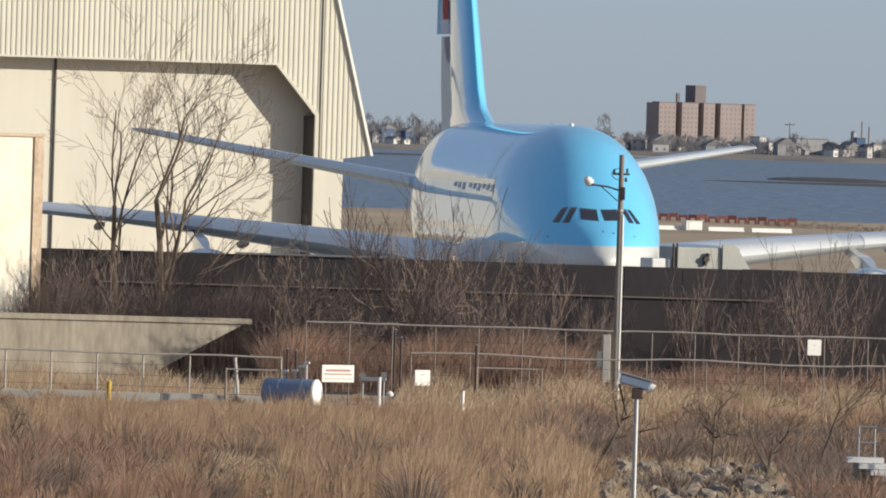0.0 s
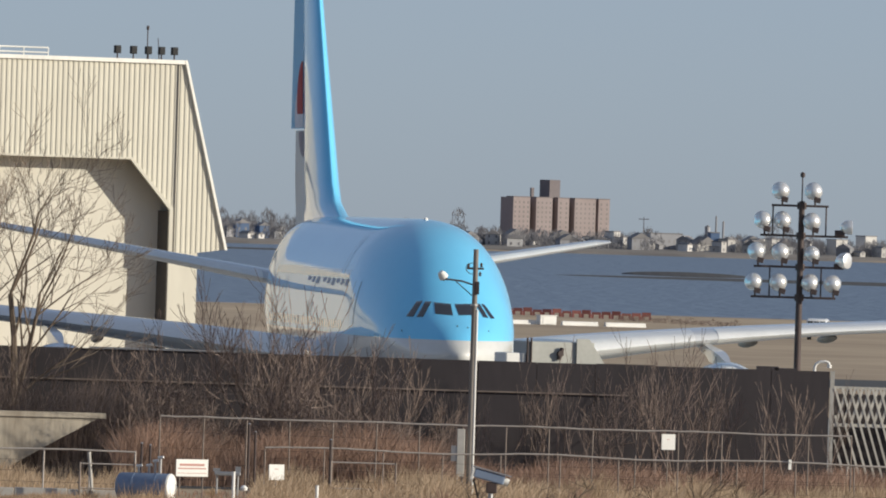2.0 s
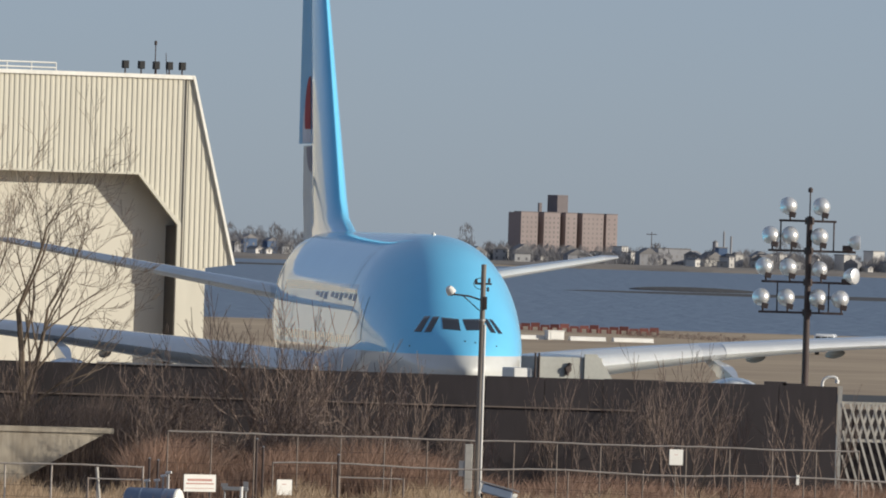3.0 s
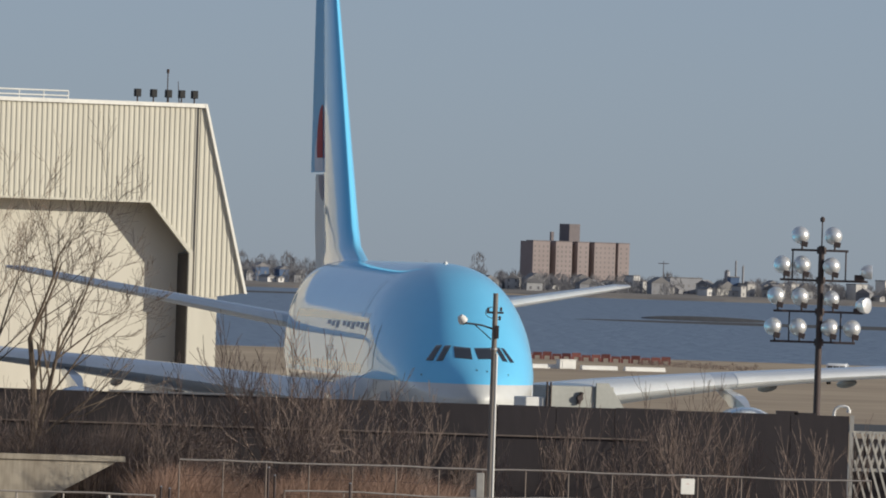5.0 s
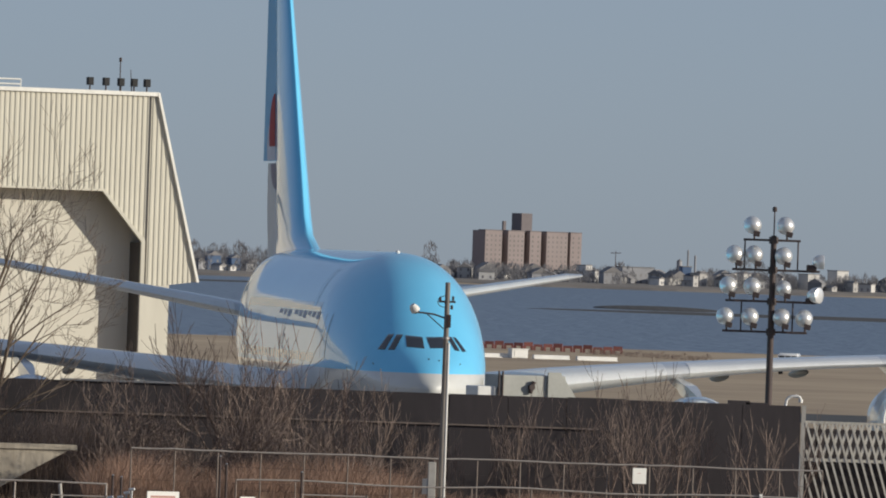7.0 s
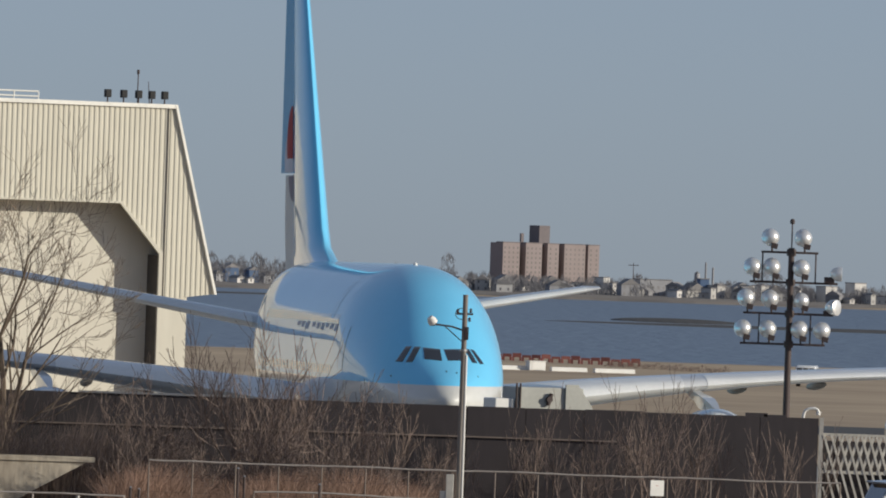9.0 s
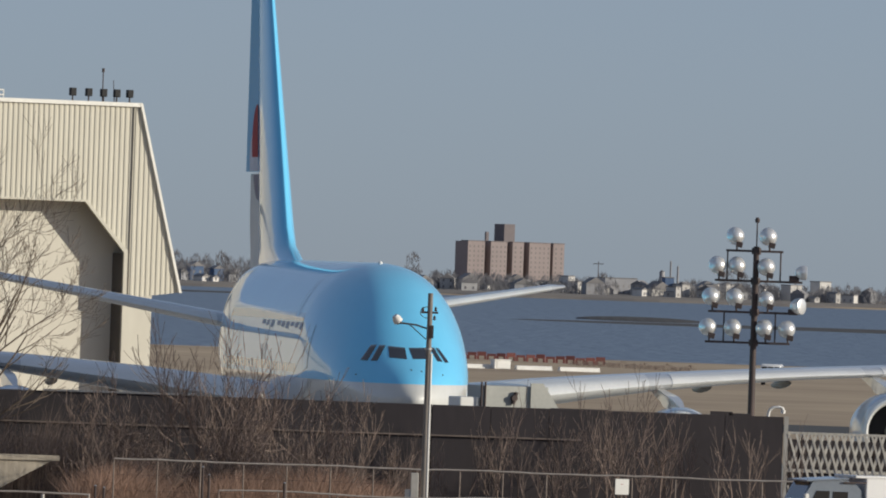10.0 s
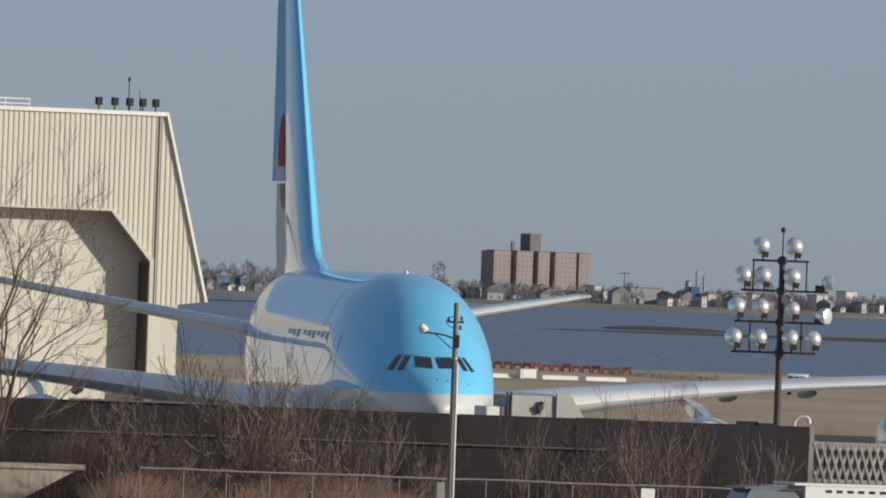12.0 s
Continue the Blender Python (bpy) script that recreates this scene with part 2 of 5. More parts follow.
def lathe(profile, n=24, axis="Z"):
    """Turns (radius, height) pairs round the axis."""
    rings = [[(r * math.cos(2 * math.pi * i / n), r * math.sin(2 * math.pi * i / n), h) for i in range(n)] for r, h in profile]
    bm = loft(rings, caps=True)
    if axis == "X":
        bmesh.ops.rotate(bm, verts=bm.verts, matrix=Matrix.Rotation(radians(90), 3, "Y"))
    return bm


def soup(name, verts, faces, material, label, category, kind="stuff", parent=None):
    """A large joined mesh from number arrays."""
    me = bpy.data.meshes.new(name)
    me.from_pydata(verts, [], faces)
    me.materials.append(material)
    ob = new(name, me)
    if parent:
        ob.parent = parent
        return ob
    return tagged(ob, label, category, kind=kind)


def interp(x, table):
    xs, ys = zip(*table)
    return float(np.interp(x, xs, ys))


def smooth_curve(x, table):
    """Smooth interpolation through a short table."""
    xs, ys = zip(*table)
    i = max(0, min(len(xs) - 2, int(np.searchsorted(xs, x)) - 1))
    h = xs[i + 1] - xs[i]
    t = min(1.0, max(0.0, (x - xs[i]) / h))

    def slope(k):
        if k == 0:
            return (ys[1] - ys[0]) / (xs[1] - xs[0])
        if k == len(xs) - 1:
            return (ys[-1] - ys[-2]) / (xs[-1] - xs[-2])
        a, b = (ys[k] - ys[k - 1]) / (xs[k] - xs[k - 1]), (ys[k + 1] - ys[k]) / (xs[k + 1] - xs[k])
        return 0.0 if a * b <= 0 else 2 * a * b / (a + b)
    a, b = slope(i) * h, slope(i + 1) * h
    return (2 * t**3 - 3 * t**2 + 1) * ys[i] + (t**3 - 2 * t**2 + t) * a + (-2 * t**3 + 3 * t**2) * ys[i + 1] + (t**3 - t**2) * b


# ---- ground and water ----
SHORE, FAR_SHORE, SEA = 1448.0, 4560.0, -1.05


def ground_sheet():
    """One sheet from behind the camera to the far town, which dips under the bay."""
    xs = [-3500, -1500, -700, -300, -150, -80, -40, -20, 0, 20, 40, 80, 150, 300, 700, 1500, 3500]
    ys = [-1500, -500, -100, 0, 100, 200, 300, 360, 400, 440, 480, 520, 600, 700, 800, 1000, 1200, 1400, SHORE, 1462, 1560,
          2500, 3500, 4450, FAR_SHORE, 4600, 4750, 4990]
    def height(y):
        return interp(y, [(-1500, 0), (SHORE - 6, 0), (SHORE + 12, -1.3), (1560, -3), (4450, -3), (FAR_SHORE, -1.0), (4600, 0.3), (4990, 1.5)])
    verts = [(x, y, height(y)) for y in ys for x in xs]
    n = len(xs)
    faces = [(j * n + i, j * n + i + 1, (j + 1) * n + i + 1, (j + 1) * n + i) for j in range(len(ys) - 1) for i in range(n - 1)]
    me = bpy.data.meshes.new("ground")
    me.from_pydata(verts, [], faces)
    me.materials.append(GROUND)
    tagged(new("ground", me), "flat dry winter field of brown grass beside the bay", "ground", kind="structure")


def flat(name, x0, x1, y0, y1, z, material, label, category):
    bm = bmesh.new()
    bm.faces.new([bm.verts.new(p) for p in ((x0, y0, z), (x1, y0, z), (x1, y1, z), (x0, y1, z))])
    return tagged(part(name, bm, material), label, category, kind="structure")


ground_sheet()
flat("water", -3400, 3400, SHORE, 4600, SEA, WATER, "rippled blue-grey bay water behind the airfield", "water")
flat("pavement", -120, 160, 474, 668, 0.02, CONCRETE_APRON, "worn pale concrete apron under the aircraft", "pavement")
flat("taxiway", -60, 160, 800, 846, 0.02, ASPHALT, "old asphalt taxiway across the field", "road")
flat("road", -60, 120, 452.6, 458.4, 0.02, ASPHALT, "narrow perimeter road of old asphalt", "road")


# ---- the wide-body aircraft ----
CROWN = [(0, 5.15), (0.25, 5.6), (1, 6.2), (2, 6.72), (3.6, 7.75), (5, 8.66), (7, 9.68), (9, 10.36), (11, 10.7), (12.5, 10.81), (15.5, 10.85),
         (50, 10.85), (60, 10.6), (66, 10.2), (70.4, 9.6)]
KEEL = [(0, 4.95), (0.25, 4.5), (1, 3.9), (2, 3.5), (4, 3.0), (7, 2.62), (10, 2.46), (13, 2.44), (42, 2.44), (50, 3.4), (58, 5.3), (66, 7.5), (70.4, 8.9)]
HALF = [(0, 0.12), (0.25, 0.7), (1, 1.42), (2, 2.05), (3.2, 2.53), (5, 2.95), (7, 3.23), (9, 3.46), (10.5, 3.55), (12, 3.57), (44, 3.57), (52, 3.1), (60, 2.05), (66, 1.15), (70.4, 0.35)]
WAIST = [(0, 5.05), (1, 5.1), (3, 5.5), (6, 5.95), (12, 6.2), (44, 6.2), (55, 6.9), (66, 8.4), (70.4, 9.2)]


def back(a):
    """Where a station lies: the nose section is drawn out forward of its table by two metres."""
    return a - 2.05 * max(0.0, 1 - a / 12)


def fullness(a, upper):
    """Exponent of the ring: a soft ridge added to the nose crown sharpens its shade line; the barrel is nearly round.
    """
    return interp(a, [(0, 1.0), (2.5, 1.13), (7, 1.13), (12, 0.92)]) if upper else 0.92


def section(a, n=56):
    """The ovoid ring of the fuselage at station a: port is +y, nose towards +x."""
    top, low, w, mid = (smooth_curve(a, t) for t in (CROWN, KEEL, HALF, WAIST))
    ring = []
    for i in range(n):
        g = 2 * math.pi * i / n
        c, s = math.cos(g), math.sin(g)
        e = fullness(a, s > 0)
        y = w * math.copysign(abs(c) ** 0.92, c)
        z = mid + (top - mid if s > 0 else mid - low) * math.copysign(abs(s) ** e, s)
        ring.append((-back(a), y, z))
    return ring


def hull_half(a, z):
    """Half width of the hull at station a and height z."""
    top, low, w, mid = (smooth_curve(a, t) for t in (CROWN, KEEL, HALF, WAIST))
    h = top - mid if z > mid else mid - low
    k = min(1.0, abs(z - mid) / h) ** (1 / fullness(a, z > mid))
    return w * math.sqrt(max(0.0, 1 - k * k)) ** 0.92


def hull_at(y, z):
    """Metres behind the table's nose at which the hull reaches (y, z)."""
    lo, hi = 0.0, 14.0
    for _ in range(40):
        a = (lo + hi) / 2
        top, low = smooth_curve(a, CROWN), smooth_curve(a, KEEL)
        inside = low < z < top and abs(y) < hull_half(a, z)
        lo, hi = (lo, a) if inside else (a, hi)
    return back(hi)


def aerofoil(lead, chord, y, z, thick, n=10, twist=0.0):
    """A closed wing section at span y, leading edge lead metres behind the nose."""
    pts = []
    for i in range(2 * n):
        k = i if i <= n else 2 * n - i
        f = (1 - math.cos(math.pi * k / n)) / 2
        t = 5 * thick * (0.2969 * math.sqrt(f) - 0.126 * f - 0.3516 * f * f + 0.2843 * f**3 - 0.1015 * f**4) * chord
        up = t if i <= n else -t * 0.75
        pts.append((-(lead + f * chord), y, z + up + (0.25 - f) * chord * math.sin(radians(twist)) + 0.012 * chord * math.sin(math.pi * f)))
    return pts


LEAD = [(0, 17.5), (3.4, 20.3), (14.9, 29.6), (39.0, 48.6), (39.9, 50.2)]
TRAIL = [(0, 39.0), (3.4, 39.2), (14.9, 41.6), (39.0, 52.3), (39.9, 52.4)]
RISE = [(0, 3.7), (3.4, 4.15), (9, 5.0), (14.9, 5.67), (22, 6.25), (27, 6.52), (30, 6.69), (39.9, 7.57)]


def wing_ring(y, side):
    l, t, z = (smooth_curve(y, k) for k in (LEAD, TRAIL, RISE))
    return aerofoil(l, t - l, side * y, z, interp(y, [(0, 0.125), (14, 0.083), (22, 0.064), (39.9, 0.056)]), 12, interp(y, [(0, 2.8), (39.9, -1.0)]))


def cut(bm, point, normal):
    """Cuts away what lies on the normal's side of the plane."""
    bmesh.ops.bisect_plane(bm, geom=bm.verts[:] + bm.edges[:] + bm.faces[:], plane_co=point, plane_no=normal, clear_outer=True)
    return bm


def engine(plane, a, y, z, r, wing_z, lead):
    """Nacelle with intake lip, fan, cone and pylon, intake a metres behind the nose."""
    outer = [(0.86, 0.0), (0.93, -0.06), (1.0, 0.10), (1.08, 0.6), (1.12, 1.6), (1.10, 2.8), (1.0, 4.2), (0.86, 5.2), (0.84, 5.15), (0.6, 5.0)]
    lip = [(0.82, 0.45), (0.83, 0.2), (0.86, 0.02), (0.92, -0.10), (0.985, -0.06), (1.03, 0.10), (1.06, 0.35)]
    def turn(profile, name, material, label="", parent=None, n=36):
        rings = [[(-(a + h), y + r * k * math.cos(2 * math.pi * i / n), z + r * k * math.sin(2 * math.pi * i / n)) for i in range(n)] for k, h in profile]
        return part(name, loft(rings, caps=False), material, parent or plane, label, True)
    nac = turn([(1.045, 0.30), (1.09, 0.7), (1.12, 1.6), (1.10, 2.8), (1.0, 4.2), (0.88, 5.4), (0.80, 5.4), (0.6, 5.0)], "nacelle", NACELLE, "pale blue-grey engine nacelle")
    turn(lip, "intake_lip", BARE, "polished metal intake lip", nac)
    turn([(0.82, 0.45), (0.84, 1.3), (0.30, 1.35), (0.01, 1.3)], "fan", RUBBER, "dark fan disc", nac)
    turn([(0.24, 1.30), (0.15, 0.95), (0.01, 0.75)], "spinner", GREY_PANEL, "", nac, 18)
    turn([(0.58, 5.0), (0.50, 6.2), (0.30, 7.0), (0.01, 7.6)], "exhaust_cone", BARE, "", nac)
    bm = bmesh.new()
    rows = []
    for f in range(7):
        k = f / 6
        x = a + 0.9 + k * (lead + 2.5 - a - 0.9)
        lowz, topz = z + r * interp(k, [(0, 1.02), (0.45, 1.04), (1, 1.5)]), interp(k, [(0, z + r * 1.08), (0.25, z + r * 1.35), (0.75, wing_z - 0.12), (1, wing_z + 0.1)])
        w = 0.02 + 0.26 * math.sin(math.pi * min(1, k * 1.2 + 0.05)) ** 0.6 if k < 0.8 else 0.22
        rows.append([(-x, y - w, lowz), (-x, y + w, lowz), (-x, y + w * 0.9, topz), (-x, y - w * 0.9, topz)])
    bm = loft(rows)
    part("pylon", bm, WING, plane, "grey engine pylon", True)


def wheel(gear, x, y, r, w):
    ob = part("tyre", T((x, y - w / 2, r), (x, y + w / 2, r), r, n=24), RUBBER, gear, "", True)
    part("rim", T((x, y - w / 2 - 0.01, r), (x, y + w / 2 + 0.01, r), r * 0.5, n=16), STEEL, ob)


def surf_patch(corners, out=0.02, n=5):
    """A patch on the nose from four (y, z) corners, as a thin shell over the hull."""
    bm = bmesh.new()
    rows = []
    for i in range(n + 1):
        row = []
        for j in range(n + 1):
            s, t = i / n, j / n
            y = (1 - s) * ((1 - t) * corners[0][0] + t * corners[3][0]) + s * ((1 - t) * corners[1][0] + t * corners[2][0])
            z = (1 - s) * ((1 - t) * corners[0][1] + t * corners[3][1]) + s * ((1 - t) * corners[1][1] + t * corners[2][1])
            row.append(bm.verts.new((-hull_at(y, z) + out, y * (1 + out / 4), z)))
        rows.append(row)
    for i in range(n):
        for j in range(n):
            bm.faces.new((rows[i][j], rows[i + 1][j], rows[i + 1][j + 1], rows[i][j + 1]))
    r = bmesh.ops.extrude_face_region(bm, geom=bm.faces[:])
    bmesh.ops.translate(bm, vec=(-0.05, 0, 0), verts=[v for v in r["geom"] if isinstance(v, bmesh.types.BMVert)])
    return bm


def skin(side, a0, a1, z0, z1, out):
    """A sheet that lies on the side of the hull between two stations and two heights."""
    bm = bmesh.new()
    rows = [[bm.verts.new((-back(a0 + (a1 - a0) * i / 4), side * (hull_half(a0 + (a1 - a0) * i / 4, z0 + (z1 - z0) * j / 6) + out), z0 + (z1 - z0) * j / 6))
             for j in range(7)] for i in range(5)]
    for p, q in zip(rows, rows[1:]):
        for j in range(6):
            bm.faces.new((p[j], q[j], q[j + 1], p[j + 1]))
    return bm


def aircraft(m):
    plane = thing("airliner", "huge double-deck airliner, sky blue over pearl white, parked on asphalt", "airplane")
    stations = [0, 0.05, 0.12, 0.25, 0.5, 0.75, 1, 1.5, 2, 2.5, 3, 3.6, 4.3, 5, 6, 7, 8, 9, 10, 11, 12, 13, 14, 15.5, 18, 22, 26, 30, 34, 38, 42, 44, 46, 48, 50, 52, 54, 56, 58, 60, 62, 64, 66, 68, 69.5, 70.4]
    STRIPE = 5.72
    hull = [section(a, 72) for a in stations]
    part("upper_fuselage", cut(loft(hull), (0, 0, STRIPE), (0, 0, -1)), BLUE, plane, "glossy sky blue upper fuselage", True)
    part("lower_fuselage", cut(loft(hull), (0, 0, STRIPE), (0, 0, 1)), BELLY, plane, "pearl white lower fuselage", True)
    # wing-body fairing
    rings = []
    for a in (15, 16.5, 18, 20, 24, 30, 36, 41, 44, 46):
        k = math.sin(math.pi * min(1, max(0, (a - 15) / 31))) ** 0.55
        rings.append([(-a, (0.3 + 4.1 * k) * math.cos(g), 3.6 + (0.2 + (1.55 if math.sin(g) > 0 else 1.75) * k) * math.sin(g)) for g in (2 * math.pi * i / 28 for i in range(28))])
    part("belly_fairing", loft(rings), BELLY, plane, "", True)
    # windscreen: two front panes and two side panes on either side
    for c in (((-1.98, 6.66), (-1.72, 6.65), (-1.26, 7.34), (-1.50, 7.31)), ((-1.60, 6.65), (-1.34, 6.66), (-0.90, 7.33), (-1.16, 7.32)),
              ((-0.84, 6.81), (-0.11, 6.76), (-0.11, 7.25), (-0.81, 7.30)), ((0.14, 6.78), (0.82, 6.80), (0.82, 7.28), (0.05, 7.25)),
              ((1.24, 6.72), (1.48, 6.70), (1.18, 7.29), (0.96, 7.30)), ((1.60, 6.67), (1.80, 6.68), (1.40, 7.26), (1.24, 7.29))):
        part("windscreen_pane", surf_patch(c), GLASS_DARK, plane, "dark windscreen pane", True)
    # cabin windows in two rows, doors and the dark lettering, which is plain bars: all flush with the skin
    for side in (-1, 1):
        pane = {}
        for z in (8.36, 6.12):
            for k in range(42):
                a = 13.0 + 0.76 * k
                if z not in pane:
                    pane[z] = part("cabin_window", skin(side, 13.0, 13.3, z - 0.19, z + 0.19, 0.008), GLASS_DARK, plane)
                else:
                    shared("cabin_window", pane[z].data, plane, pose(13.0 - a, 0, 0))
        for k in range(9):
            a = 12.4 + 1.9 * k + (0.8 if k > 5 else 0)
            part("letter_bar", skin(side, a, a + 1.3, 7.80 + 0.06 * (k % 3), 8.12, 0.008), TITLE_BLUE, plane, "dark blue title bar")
        for a, z in ((9.4, 7.1), (26.0, 7.1), (38.5, 7.1), (15.4, 9.3)):
            door = part("cabin_door", skin(side, a, a + 1.06, z - 0.95, z + 0.95, 0.007), BLUE, plane, "closed sky blue cabin door", True)
            for q in (a - 0.07, a + 1.07):
                part("door_seam", skin(side, q, q + 0.06, z - 0.95, z + 0.95, 0.009), DARK_STEEL, door)
    # small probes on the nose
    for y, z in ((-0.02, 6.33), (0.42, 6.28), (1.4, 6.15), (-2.2, 6.05)):
        a = hull_at(y, z)
        part("sensor_probe", T((-a - 0.05, y, z), (-a + 0.06, y, z - 0.02), 0.03, 0.022), DARK_STEEL, plane)
    part("satcom_fairing", lathe([(0.11, 0), (0.10, 0.12), (0.06, 0.18), (0.02, 0.2)], 20), WHITE, plane, "white satellite antenna fairing", True).matrix_local = pose(-12.8, 0, 10.72)
    # wings
    for s in (-1, 1):
        ys = [0.5, 3.4, 6, 9, 12, 14.9, 18, 22, 26, 30, 34, 37, 39, 39.7]
        wing = part("wing", loft([wing_ring(y, s) for y in ys]), WING, plane, "grey swept wing", True)
        # leading-edge slats
        for y0, y1 in ((4.6, 14.3), (15.5, 25.4), (26.4, 38.9)):
            rows = []
            for i in range(7):
                y = y0 + (y1 - y0) * i / 6
                ring = wing_ring(y, s)
                l = smooth_curve(y, LEAD)
                nose = ring[-3:] + ring[:4]
                cx = sum(p[0] for p in nose) / 7
                cz = sum(p[2] for p in nose) / 7
                rows.append([((x - cx) * 1.03 + cx + 0.03, yy, (z - cz) * 1.06 + cz) for x, yy, z in nose])
            part("slat", loft(rows), BARE, wing, "bare metal leading-edge slat", True)
        # flap track fairings under the trailing edge, their shade put into the grey
        for y in (8.5, 12.0, 18.5, 22.5, 29.5, 33.0):
            t, z = smooth_curve(y, TRAIL), smooth_curve(y, RISE)
            rows = [[(-(t - 4.2 + 6.2 * k), s * y + (0.03 + 0.12 * math.sin(math.pi * k) ** 0.6) * math.cos(g), z - 0.36 - 0.2 * k + (0.03 + 0.18 * math.sin(math.pi * k) ** 0.6) * math.sin(g))
                     for g in (2 * math.pi * i / 12 for i in range(12))] for k in (0, 0.08, 0.25, 0.5, 0.75, 0.92, 1)]
            part("flap_track_fairing", loft(rows), FAIRING_SHADE, wing, "", True)
        fence = part("wingtip_fence", extrude([(-52.8, 6.7), (-51.2, 7.75), (-52.5, 8.9), (-53.3, 8.9), (-52.9, 7.75), (-53.3, 6.7)], s * 39.85 - 0.05, s * 39.85 + 0.05), BLUE, plane)
        engine(plane, 22.0, s * 15.0, 3.10, 1.56, 5.62, 29.6)
        engine(plane, 30.8, s * 26.0, 3.95, 1.56, 6.52, 38.2)
        # tailplane
        rows = [aerofoil(56.8 + (y - 0.6) * 0.66, 8.9 - (y - 0.6) * 0.385, s * y, 7.55 + (y - 1.0) * 0.172, 0.10) for y in (0.6, 3, 6, 9, 12, 14.4)]
        rows.append(aerofoil(66.9, 2.4, s * 15.2, 9.97, 0.06))
        part("tailplane", loft(rows), WING, plane, "grey tailplane half", True)
        rows = []
        for y in (2.6, 6, 9, 12, 14.4):
            ring = aerofoil(56.8 + (y - 0.6) * 0.66, 8.9 - (y - 0.6) * 0.385, s * y, 7.55 + (y - 1.0) * 0.172, 0.104)
            rows.append([(x + 0.03, yy, z) for x, yy, z in ring[-2:] + ring[:3]])
        part("tailplane_leading_edge", loft(rows), BARE, plane, "", True)
    # fin with a swept fillet, and a rudder in two halves that stand a little apart
    def fin_lead(z):
        return interp(z, [(10.4, 43.5), (10.9, 47.5), (11.5, 51.0), (12.4, 52.6), (24.1, 63.8)])
    def hinge(z):
        return interp(z, [(10.2, 63.4), (24.1, 69.0)])
    def half_thick(f, z):
        t = interp(z, [(10.3, 0.05), (12.4, 0.078), (24.1, 0.072)])
        return 5 * t * (0.2969 * math.sqrt(f) - 0.126 * f - 0.3516 * f * f + 0.2843 * f**3 - 0.1015 * f**4) * (1 - 0.6 * (f / 0.7) ** 3)
    zs = [10.3, 10.7, 10.9, 11.2, 11.5, 11.9, 12.4, 14, 16, 18, 20, 22, 23.6, 24.1]
    rows = []
    for z in zs:
        l, h = fin_lead(z), hinge(z)
        c = (h - l) / 0.70
        ring = []
        for side in (1, -1):
            for k in range(13):
                f = 0.70 * (1 - math.cos(math.pi / 2 * (k if side > 0 else 12 - k) / 12))
                ring.append((-(l + f * c), side * half_thick(f, max(z, 12.4)) * (h - fin_lead(max(z, 12.4))) / 0.70 + side * 1e-4, z))
        rows.append(ring)
    part("fin", loft(rows), BLUE, plane, "sky blue fin", True)
    for name, z0, z1, turn, mat_, lab in (("upper_rudder", 15.05, 23.9, 3.2, RUDDER_BLUE, "sky blue upper rudder, turned a little"), ("lower_rudder", 10.4, 14.95, 0.3, RUDDER_PEARL, "pale lower rudder")):
        rows = []
        for i in range(5):
            z = z0 + (z1 - z0) * i / 4
            c = (hinge(z) - fin_lead(max(z, 12.4))) / 0.70 * 0.31
            w = 0.95 * half_thick(0.7, max(z, 12.4)) * c / 0.31
            a = radians(turn)
            pts = [(0, w), (0, -w), (-c, -0.03), (-c, 0.03)]
            rows.append([(-hinge(z) - 0.03 + x * math.cos(a), y * math.cos(a) + x * math.sin(a), z) for x, y in pts])
        part(name, loft(rows), mat_, plane, lab)
    # painted round emblem on the starboard side of the rudder: red over white, its bluish foot greyed for shade on the
    # lower half
    def emblem(name, z0, z1, middle, radius, reach, turn, mat_, lift):
        bm = bmesh.new()
        cols = []
        for i in range(17):
            z = z0 + (z1 - z0) * i / 16
            f = math.sqrt(max(0.0, 1 - ((z - middle) / radius) ** 2))
            a = radians(turn)
            c = (hinge(z) - fin_lead(max(z, 12.4))) / 0.70 * 0.31
            w = 0.95 * half_thick(0.7, max(z, 12.4)) * c / 0.31
            col = []
            for k in (0.02, max(0.03, reach * f)):
                x, y = -k * c, -(w * (1 - k) + 0.03 * k) - lift
                col.append(bm.verts.new((-hinge(z) - 0.03 + x * math.cos(a), y * math.cos(a) + x * math.sin(a), z)))
            cols.append(col)
        for p, q in zip(cols, cols[1:]):
            bm.faces.new((p[0], q[0], q[1], p[1]))
        part(name, bm, mat_, plane)
    emblem("emblem_white_field", 15.08, 17.4, 15.7, 1.75, 0.72, 3.2, EMBLEM_WHITE, 0.012)
    emblem("emblem_red_field", 15.75, 18.3, 16.4, 1.95, 0.52, 3.2, RED, 0.03)
    emblem("emblem_shaded_field", 13.65, 14.9, 15.0, 1.36, 0.62, 0.3, EMBLEM_SHADED, 0.012)
    # landing gear
    nose = part("nose_gear", T((-5.2, 0, 0.5), (-5.0, 0, 3.2), 0.14), STEEL, plane)
    for y in (-0.42, 0.42):
        wheel(nose, -5.2, y, 0.62, 0.42)
    for y, a in ((-6.2, 34.0), (6.2, 34.0), (-2.6, 37.0), (2.6, 37.0)):
        leg = part("main_gear", T((-a, y, 0.6), (-a + 0.2, y * 0.95, 4.2), 0.22), STEEL, plane)
        for dx in ((-0.85, 0.85) if abs(y) > 4 else (-1.7, 0.0, 1.7)):
            for dy in (-0.66, 0.66):
                wheel(leg, -a + dx, y + dy, 0.70, 0.5)
    plane.matrix_world = m
    return plane


aircraft(pose(6.77, 492.2, 0.02, 0, 0, -90 + 5.82))


